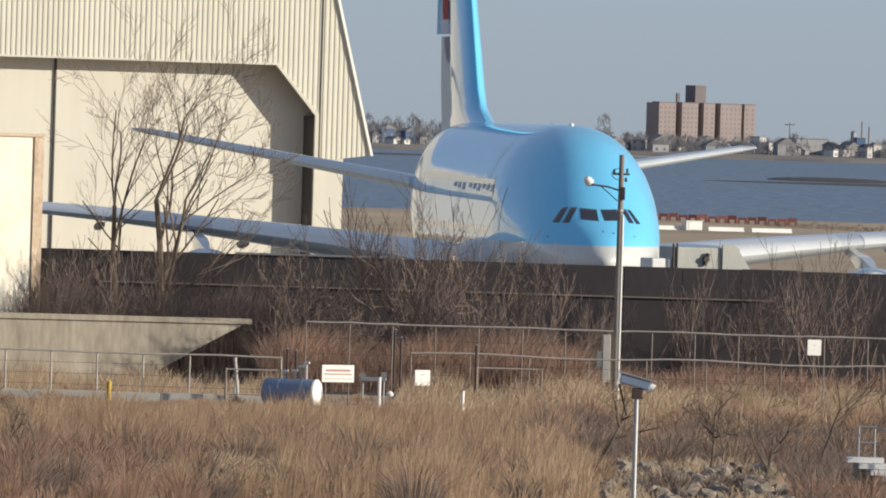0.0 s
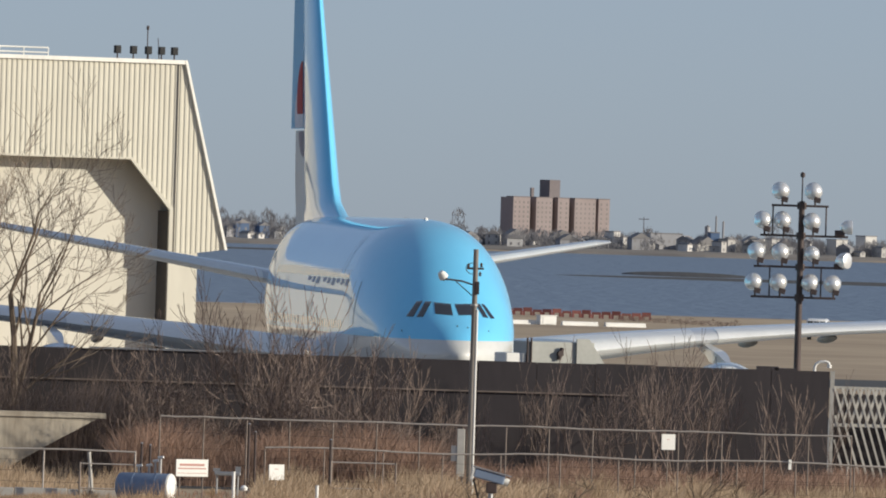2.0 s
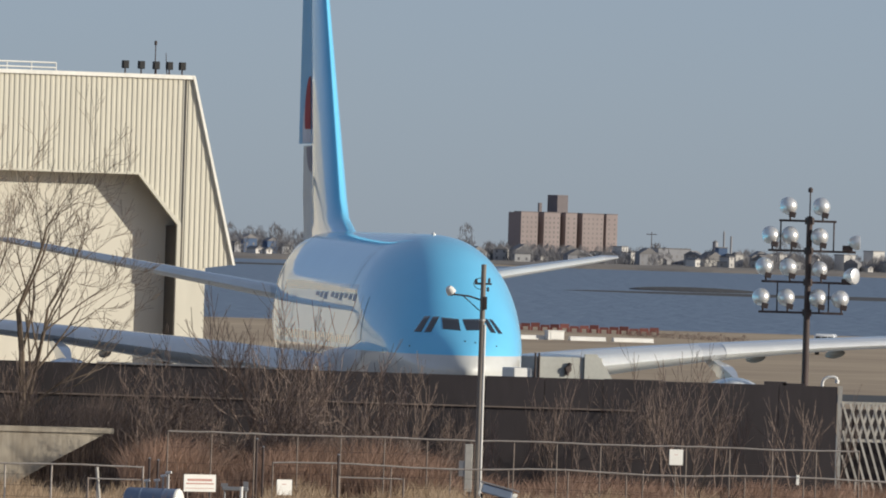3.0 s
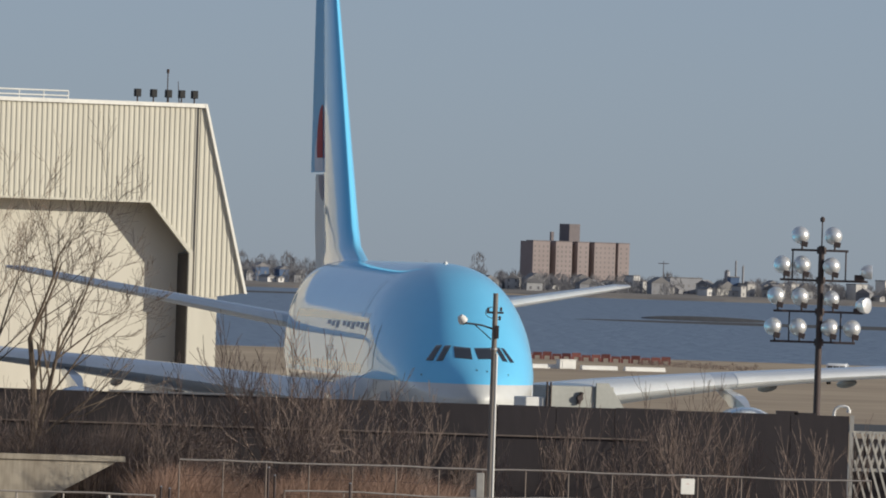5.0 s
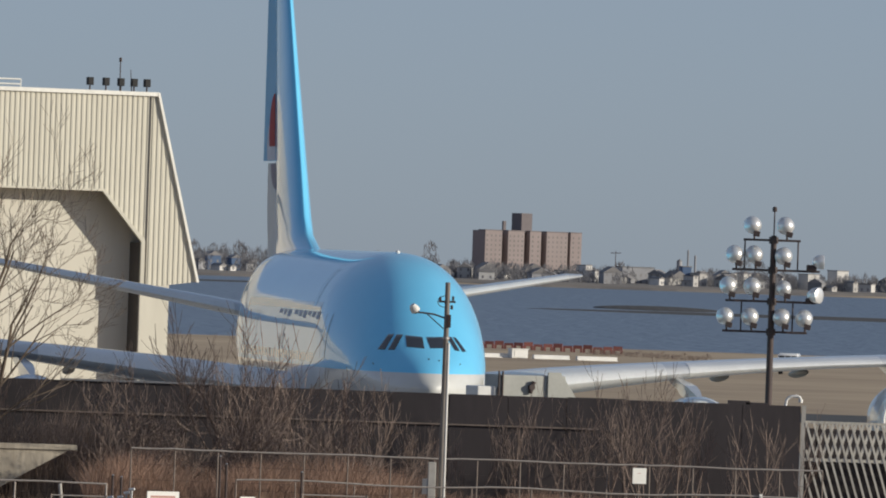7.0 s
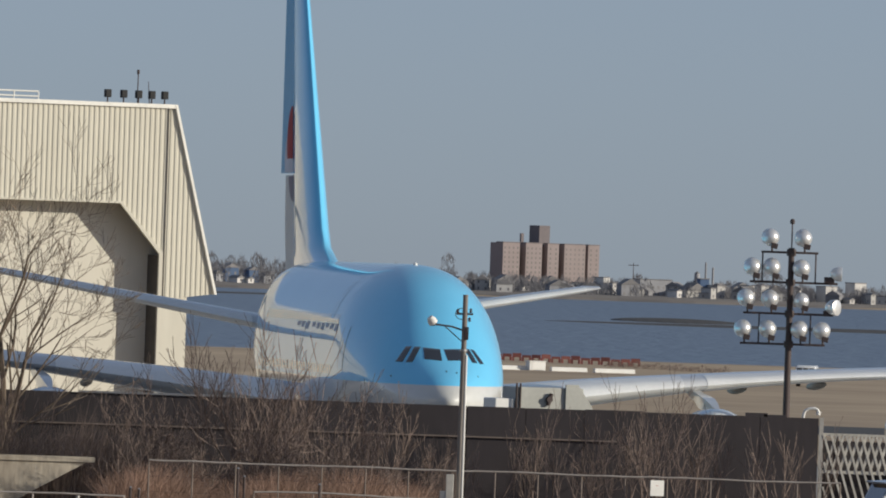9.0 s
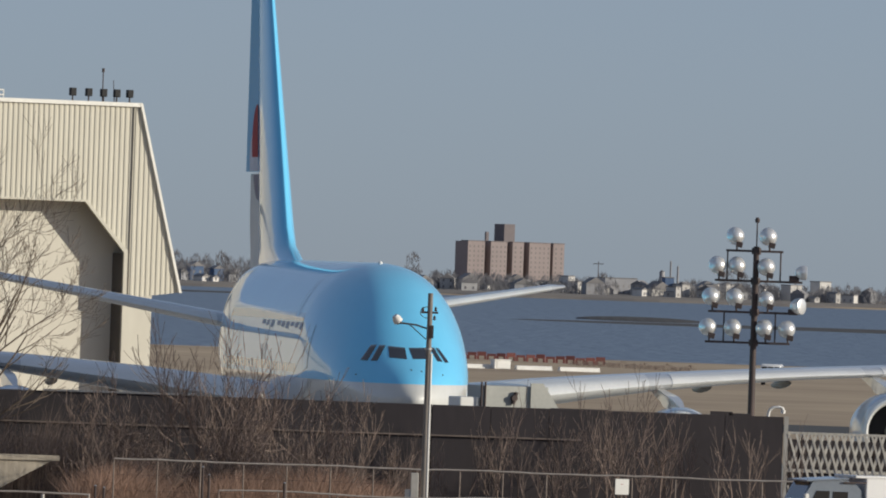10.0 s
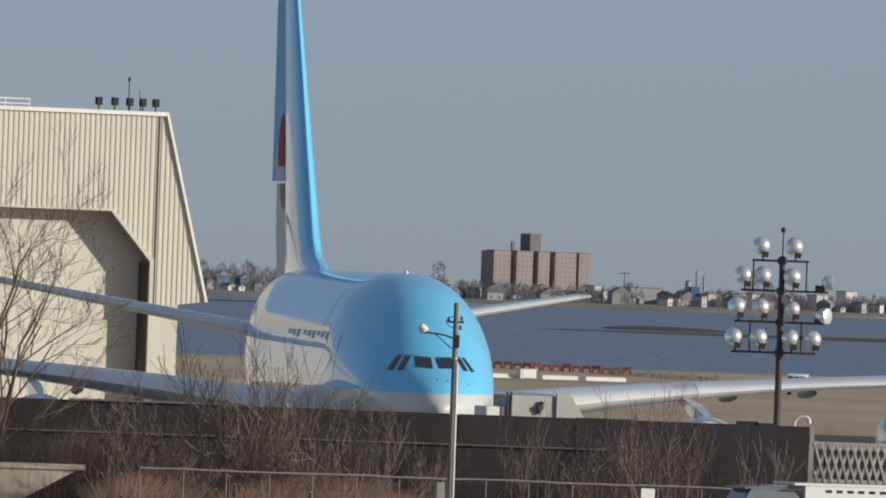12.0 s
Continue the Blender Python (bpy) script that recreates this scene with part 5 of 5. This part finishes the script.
for k in range(26):
    x = -16 + 22.5 * (k + rnd.uniform(-0.4, 0.4)) / 26
    src = SHRUBS[rnd.randrange(4)]
    s = rnd.uniform(0.62, 0.98) * (1.05 if -7 < x < 4 else 0.95)
    ob = copy_thing(src, pose(x, rnd.uniform(465.0 if x < -7 else 460.0, 470.5), 0, 0, 0, rnd.uniform(0, 360)))
    ob.scale = (s, s, s)
# slender forked saplings stand apart along the east half of the wall
SAPLINGS = [bare_tree("bare_sapling", "slender forked leafless sapling before the dark wall", "sapling", pose(x, 468, 0), seed, h, 0.55, 2, 2, 0.05, TWIG, TWIG, "saplings before the dark wall", stems=n, up=0.5)
            for x, seed, h, n in ((10.9, 301, 5.6, 3), (14.3, 318, 5.2, 2), (16.9, 340, 5.8, 2))]
for k, x in enumerate((7.2, 8.1, 9.6, 10.3, 11.6, 12.3, 13.0, 13.6, 14.9, 15.6, 16.3, 17.6, 18.2, 19.3, 20.3, 21.2)):
    s = rnd.uniform(0.6, 1.0)
    ob = copy_thing(SAPLINGS[k % 3], pose(x + rnd.uniform(-0.2, 0.2), rnd.uniform(462, 471), 0, 0, 0, rnd.uniform(0, 360)))
    ob.scale = (s, s, s)
for x, seed, h, n in ((-2.0, 94, 8.4, 4), (-1.2, 131, 7.0, 4), (-3.2, 147, 6.6, 4)):
    bare_tree("bare_shrub", "tall many-stemmed leafless shrub by the dark wall", "shrub", pose(x, 465.5, 0, 0, 0, 40), seed, h, 0.75, 2, 3, 0.06, TWIG, TWIG, "shrubs before the dark wall", stems=n, up=0.35)


def crooked_shrub(label, m, limbs, r0):
    """A dead shrub of a few crooked limbs; limbs: joints in x and z, thinning to the tip."""
    t = thing("dead_shrub", label, "shrub", group="shrubs in the reeds")
    rg = random.Random(len(limbs) * 5 + int(r0 * 1000))
    for joints, k in limbs:
        pts = []
        for (x, z), (x2, z2) in zip(joints, joints[1:]):
            for f in (0, 0.5):
                p = Vector((x + (x2 - x) * f, rg.uniform(-0.1, 0.1), z + (z2 - z) * f)) + Vector((rg.uniform(-1, 1), 0, rg.uniform(-1, 1))) * 0.03 * (f > 0)
                pts.append(p)
        pts.append(Vector((joints[-1][0], 0, joints[-1][1])))
        n = len(pts) - 1
        items = [(p, q, r0 * k * (1 - 0.8 * i / n), r0 * k * (1 - 0.8 * (i + 1) / n)) for i, (p, q) in enumerate(zip(pts, pts[1:]))]
        soup("limb", *pipes(items, 7), BARK, "", "", parent=t)
        twigs = []
        for p, q, r, r2 in items[1:]:
            for _ in range(2):
                d = Vector((rg.uniform(-1, 1), rg.uniform(-0.5, 0.5), rg.uniform(0.1, 1))).normalized() * rg.uniform(0.25, 0.7)
                twigs += [(q, q + d, 0.012, 0.008), (q + d * 0.6, q + d * 0.6 + Vector((d.z, 0, abs(d.x))) * 0.5, 0.009, 0.007)]
        tagged(soup("crown", *pipes(twigs, 3), BARK, "", "", parent=t), kind="stuff")
    t.matrix_world = m
    return t


near = crooked_shrub("dark dead shrub with a crooked stem beside the camera post", pose(4.78, 348, 0),
                     [(((0, 0), (0.1, 0.6), (0.45, 1.25), (0.75, 1.85), (0.85, 2.8)), 1.0), (((0.72, 1.8), (0.6, 2.3), (0.45, 2.75)), 0.6),
                      (((0.6, 1.45), (1.3, 1.65), (2.4, 1.95)), 0.5), (((0.78, 2.0), (1.2, 2.2), (1.3, 2.7)), 0.45)], 0.085)
crooked_shrub("thin dead shrub standing on the stony bank", pose(8.45, 356.7, 0),
              [(((0, 0), (0.08, 0.7), (0.1, 1.5), (0.2, 2.5)), 1.0), (((0.1, 1.3), (0.5, 1.45), (1.2, 1.4)), 0.6), (((0.1, 1.4), (-0.4, 1.9), (-0.9, 2.2)), 0.5), (((0.15, 2.0), (0.5, 2.5), (0.8, 2.9)), 0.5)], 0.06)
crooked_shrub("spreading dead shrub standing on the stony bank", pose(10.17, 355.6, 0),
              [(((0, 0), (0.15, 0.9), (0.6, 1.5), (1.2, 2.0)), 1.0), (((0.05, 0.4), (-0.4, 1.2), (-0.6, 1.9)), 0.8), (((0.15, 0.9), (0.2, 1.6), (0.0, 2.3)), 0.5), (((0.6, 1.5), (0.9, 2.2), (0.9, 2.7)), 0.5)], 0.06)
sapling = bare_tree("dead_shrub", "thin twiggy dead shrub in the reeds", "shrub", pose(12.4, 374, 0), 103, 3.6, 0.85, 2, 3, 0.06, BARK, BARK, "shrubs in the reeds", lean=(0.2, 0))
for x, y, rz, s in ((-13.6, 352, 110, 0.8), (-11.8, 346, 200, 0.8), (-14.6, 340, 20, 0.9), (-12.9, 344, 300, 0.7), (14.2, 380, 20, 0.8), (9.4, 372, 150, 0.7)):
    ob = copy_thing(sapling, pose(x, y, 0, 0, 0, rz))
    ob.scale = (s, s, s)


def blades(name, n, area, height, width, material, label, category, bend=0.35, clump=0.0, base=None, taper=((0, 1000), (1, 1)), gap=None, even=0.0):
    """Upright dry blades, each one a bent sliver; area: x0, x1, y0, y1; even: how level their tops are."""
    rg = np.random.default_rng(len(name) * 7 + n % 97)
    x0, x1, y0, y1 = area
    x, y = rg.uniform(x0, x1, n), rg.uniform(y0, y1, n)
    field = 0.5 + 0.5 * np.sin(x * 1.15 + 1.6 * np.sin(y * 0.23)) * np.sin(y * 0.34 + 1.3 * np.sin(x * 0.47) + 0.7)
    keep = rg.random(n) < (1 - clump) + clump * field
    if gap:
        keep &= ~((x > gap[0]) & (x < gap[1]) & (y > gap[2]) & (y < gap[3]))
    x, y, field = x[keep], y[keep], field[keep] * (1 - even) + 0.7 * even
    n = len(x)
    h = rg.uniform(height[0], height[1], n) * (0.25 + 1.08 * field) * np.interp(y, *taper)
    g = rg.uniform(0, 2 * np.pi, n)
    lean = rg.uniform(0, bend, n) * h
    w = width * rg.uniform(0.6, 1.3, n)
    tx, ty = lean * np.cos(g) + 0.08 * h, lean * np.sin(g)
    z0 = np.zeros(n) if base is None else base(x, y)
    v = np.empty((n, 5, 3))
    v[:, 0] = np.stack([x - w, y, z0 - 0.02], 1)
    v[:, 1] = np.stack([x + w, y, z0 - 0.02], 1)
    v[:, 2] = np.stack([x + w * 0.8 + tx * 0.3, y + ty * 0.3, z0 + h * 0.6], 1)
    v[:, 3] = np.stack([x - w * 0.8 + tx * 0.3, y + ty * 0.3, z0 + h * 0.6], 1)
    v[:, 4] = np.stack([x + tx, y + ty, z0 + h * 0.98], 1)
    i = np.arange(n)[:, None] * 5
    me = bpy.data.meshes.new(name)
    quads = (i + np.array([0, 1, 2, 3])).tolist()
    tris = (i + np.array([3, 2, 4])).tolist()
    me.from_pydata(v.reshape(-1, 3).tolist(), [], quads + tris)
    me.materials.append(material)
    tagged(new(name, me), label, category, kind="stuff")


def tussocks(name, n, per, area, height, radius, width, material, label, category, droop=0.5, taper=((0, 1000), (1, 1)), gap=None):
    """Tufts of blades that fan out from a root."""
    rg = np.random.default_rng(len(name) * 11 + n % 89)
    x0, x1, y0, y1 = area
    cx, cy = rg.uniform(x0, x1, n), rg.uniform(y0, y1, n)
    field = np.sin(cx * 0.8 + 1.7 * np.sin(cy * 0.17)) * np.sin(cy * 0.33 + 1.4 * np.sin(cx * 0.4) + 0.7)
    keep = rg.random(n) < 0.45 + 0.55 * field
    if gap:
        keep &= ~((cx > gap[0]) & (cx < gap[1]) & (cy > gap[2]) & (cy < gap[3]))
    cx, cy = cx[keep], cy[keep]
    size = rg.uniform(0.35, 1.3, len(cx)) * np.interp(cy, *taper)
    cx, cy, size = (np.repeat(a, per) for a in (cx, cy, size))
    k = len(cx)
    g, q = rg.uniform(0, 2 * np.pi, k), np.sqrt(rg.random(k))
    x, y = cx + radius * size * q * 0.6 * np.cos(g), cy + radius * size * q * 0.6 * np.sin(g)
    h = rg.uniform(height[0], height[1], k) * size * (1 - 0.45 * q)
    out = droop * q * h + rg.uniform(-0.1, 0.1, k) * h
    w = width * rg.uniform(0.6, 1.4, k)
    dx, dy = out * np.cos(g), out * np.sin(g)
    v = np.empty((k, 5, 3))
    v[:, 0] = np.stack([x - w, y, np.full(k, -0.02)], 1)
    v[:, 1] = np.stack([x + w, y, np.full(k, -0.02)], 1)
    v[:, 2] = np.stack([x + w * 0.8 + dx * 0.35, y + dy * 0.35, h * 0.65], 1)
    v[:, 3] = np.stack([x - w * 0.8 + dx * 0.35, y + dy * 0.35, h * 0.65], 1)
    v[:, 4] = np.stack([x + dx, y + dy, h], 1)
    i = np.arange(k)[:, None] * 5
    me = bpy.data.meshes.new(name)
    me.from_pydata(v.reshape(-1, 3).tolist(), [], (i + np.array([0, 1, 2, 3])).tolist() + (i + np.array([3, 2, 4])).tolist())
    me.materials.append(material)
    tagged(new(name, me), label, category, kind="stuff")


LOW_BACK = ((392, 400, 430, 446), (0.8, 0.72, 0.14, 0.14))
ROCKS = (3.4, 10.6, 318, 368)
blades("reeds", 52000, (-18, 4.5, 392, 429), (0.6, 1.35), 0.016, REED, "dense dry brown reeds in front of the fence", "reeds", 0.3, 0.75, taper=((392, 400, 430), (0.8, 0.72, 0.12)))
blades("tall_reeds", 42000, (-17, 4.5, 322, 395), (0.6, 1.5), 0.015, REED, "tall dry reeds in the foreground", "reeds", 0.4, 0.85, gap=(-14, -4.6, 322, 352))
tussocks("straw_humps", 420, 80, (-14, -4.0, 326, 354), (0.35, 0.8), 0.9, 0.018, STRAW, "pale flattened humps of dry straw", "grass", 1.0)
blades("thin_undergrowth", 30000, (-17, 20, 318, 445), (0.15, 0.5), 0.02, BRUSH, "thin dead undergrowth between the reeds", "brush", 0.9, 0.3, taper=((318, 400, 430, 446), (1, 0.8, 0.3, 0.5)), gap=ROCKS)
tussocks("reed_clumps", 420, 90, (-18, 5, 322, 426), (0.9, 1.6), 0.8, 0.015, REED, "rounded clumps of dry reed", "reeds", 0.5, LOW_BACK)
tussocks("straw_clumps", 520, 80, (-17, 24, 325, 446), (0.5, 1.15), 0.8, 0.018, STRAW, "pale rounded tufts of dead grass", "grass", 0.9, ((322, 390, 432, 446), (1, 0.9, 0.45, 0.6)), ROCKS)
tussocks("weed_clumps", 520, 90, (3.5, 24, 325, 450), (0.6, 1.3), 0.9, 0.016, BRUSH, "brown mounds of dead weeds", "brush", 0.9, ((322, 420, 446), (1, 0.8, 0.6)), ROCKS)
tussocks("tawny_clumps", 420, 90, (3.0, 34, 378, 452), (0.6, 1.2), 0.9, 0.017, REED, "tawny mounds of dry grass below the fence", "grass", 0.8, ((322, 420, 446), (1, 0.9, 0.75)))
blades("dead_brush", 22000, (3.5, 18, 322, 400), (0.3, 1.2), 0.014, TWIG, "tangled dead stems", "brush", 1.0, 0.8, gap=ROCKS)
tussocks("grey_bushes", 150, 120, (-17, 4, 320, 372), (0.7, 1.7), 1.1, 0.012, TWIG, "grey twiggy bushes among the reeds", "bushes", 1.0)
tussocks("dark_bushes", 110, 140, (-17, -7, 318, 352), (0.7, 1.9), 1.2, 0.012, BRUSH, "dark tangled bushes at the reed edge", "bushes", 1.0)
tussocks("bank_bushes", 150, 110, (3.5, 18, 368, 410), (0.7, 1.6), 1.1, 0.012, TWIG, "grey twiggy bushes on the bank", "bushes", 1.0)
blades("verge_grass", 34000, (-1.5, 40, 428, 456), (0.35, 1.1), 0.018, STRAW, "short dry grass along the fence", "grass", 0.8, 0.6)
blades("rusty_brush", 30000, (-7, 5.5, 456.5, 471), (1.0, 2.6), 0.016, BRUSH, "rusty brown brush at the foot of the dark wall", "brush", 0.7, 0.25, even=0.6)
blades("low_rusty_brush", 18000, (3.5, 30, 456.5, 471), (0.5, 1.5), 0.016, BRUSH, "low rusty brush below the dark wall", "brush", 0.8, 0.3, even=0.5)
blades("wall_stems", 1600, (-7, 7, 459, 471), (1.4, 4.0), 0.011, TWIG, "thin pale stems growing before the wall", "brush", 0.35, 0.6)
blades("left_stems", 1900, (-17.5, -7, 464.8, 471), (2.6, 4.6), 0.012, TWIG, "thin pale stems growing above the concrete wall", "brush", 0.3, 0.6)
blades("left_brush", 6000, (-17.5, -6.5, 464.8, 471), (2.0, 4.4), 0.012, TWIG, "brown brush growing above the concrete wall", "brush", 0.5, 0.3, even=0.6)
blades("ramp_weeds", 5000, (-18, -6, 437, 460), (0.3, 1.0), 0.014, STRAW, "sparse weeds before the concrete wall", "brush", 0.6, 0.6)


blades("bank_weeds", 5200, (3.6, 10.6, 322, 368), (0.15, 0.55), 0.016, STRAW, "thin weeds among loose stones", "weeds", 1.0, 0.7)
tussocks("stone_tufts", 60, 60, (3.6, 9.6, 324, 352), (0.3, 0.9), 0.5, 0.014, TWIG, "small dead tufts among loose stones", "weeds", 1.0)


def rubble():
    for k in range(280):
        s = thing("stone", "rough grey-brown stone in the dead brush", "stone", group="loose stones")
        bm = bmesh.new()
        bmesh.ops.create_icosphere(bm, subdivisions=2, radius=0.3)
        for v in bm.verts:
            v.co *= rnd.uniform(0.72, 1.15)
            v.co.z *= 0.7
        part("rock", bm, STONE, s)
        q = rnd.uniform(0.4, 1.25)
        s.scale = (q, q, q)
        s.location = (rnd.uniform(3.4, 10.6), rnd.uniform(328, 368), 0.12 * q)
        s.rotation_euler.z = rnd.uniform(0, 6)


rubble()


# ---- the lorry that drives by behind the near fence ----
def lorry():
    v = thing("box_lorry", "white box lorry with a grey-blue cab", "lorry")
    body = part("body", B(3.9, 12.2, -1.2, 1.2, 0.75, 3.28, bevel=0.04), CAR_WHITE, v, "white box body")
    part("roof_edge", B(3.45, 12.25, -1.24, 1.24, 3.24, 3.34, bevel=0.02), CAR_WHITE, body)
    for k in range(16):
        part("vent_slot", B(4.75 + 0.44 * k, 5.0 + 0.44 * k, -1.215, -1.19, 2.99, 3.10), RUBBER, body, "dark vent slot")
    part("front_trim", B(3.0, 4.5, -1.18, -1.13, 3.03, 3.09), DARK_STEEL, body)
    prof = [(1.45, 0.65), (3.75, 0.65), (3.85, 2.2), (3.75, 2.75), (3.5, 3.02), (3.1, 3.14), (2.0, 3.16), (1.75, 3.05), (1.3, 2.2), (1.3, 1.2)]
    cab = part("cab", extrude(prof, -1.08, 1.08), CAR_GREY, v, "grey-blue driver's cab", True)
    part("sun_visor", extrude([(1.5, 3.06), (3.2, 3.18), (3.2, 3.24), (1.5, 3.12)], -1.14, 1.14), CAR_GREY, cab)
    part("side_window", extrude([(1.62, 2.05), (2.45, 2.05), (2.45, 2.72), (1.92, 2.72)], -1.105, -1.07), GLASS_DARK, cab)
    part("rear_side_window", B(2.6, 3.2, -1.105, -1.07, 2.1, 2.7), GLASS_DARK, cab)
    ws = part("windscreen", B(-0.02, 0.02, -0.92, 0.92, 0, 0.85), GLASS_DARK, cab)
    ws.matrix_local = pose(1.36, 0, 2.26, 0, 26, 0)
    part("mirror", B(1.35, 1.5, -1.42, -1.2, 2.15, 2.6, bevel=0.02), WHITE, cab)
    part("marker_light", B(2.7, 2.9, -1.1, -1.08, 1.7, 1.82), AMBER, cab)
    hood = part("hood", extrude([(-0.1, 0.65), (1.4, 0.65), (1.4, 2.3), (0.9, 2.32), (0.1, 2.1), (-0.1, 1.8)], -0.95, 0.95), CAR_GREY, v, "grey-blue engine hood")
    part("air_cleaner", T((0.8, -1.02, 1.5), (0.8, -1.02, 2.4), 0.14, n=14), STEEL, hood, "", True)
    part("bumper", B(-0.25, -0.05, -1.1, 1.1, 0.4, 0.8, bevel=0.03), STEEL, v)
    part("chassis", B(0.0, 12.0, -0.5, 0.5, 0.5, 0.75), DARK_STEEL, v)
    wheels = []
    for x in (0.7, 9.2, 10.3):
        for y in (-1.1, 0.8):
            w = part("wheel", T((0, 0, 0), (0, 0.3, 0), 0.5, n=22), RUBBER, v)
            part("hub", T((0, -0.01, 0), (0, 0.31, 0), 0.24, n=12), STEEL, w)
            wheels.append((w, x, y))
    return v, wheels


LORRY = lorry()


def motions():
    """The lorry comes in from the east behind the reeds and rolls slowly west."""
    stops = [(0.5 * i, 16.24 + 1.70 * (12.0 - 0.5 * i)) for i in range(25)]
    v, wheels = LORRY
    walk(v, [(t, pose(x, 441.0 + 0.3057 * (x - 16.24), 0.0, 0, 0, 17)) for t, x in stops])
    for w, x, y in wheels:
        turns = []
        for i in range(241):
            t = i * 0.05
            d = float(np.interp(t, [a for a, _ in stops], [b for _, b in stops]))
            turns.append((t, pose(x, y, 0.5, 0, math.degrees(1.046 * d / 0.5) % 360, 0)))
        walk(w, turns)


motions()
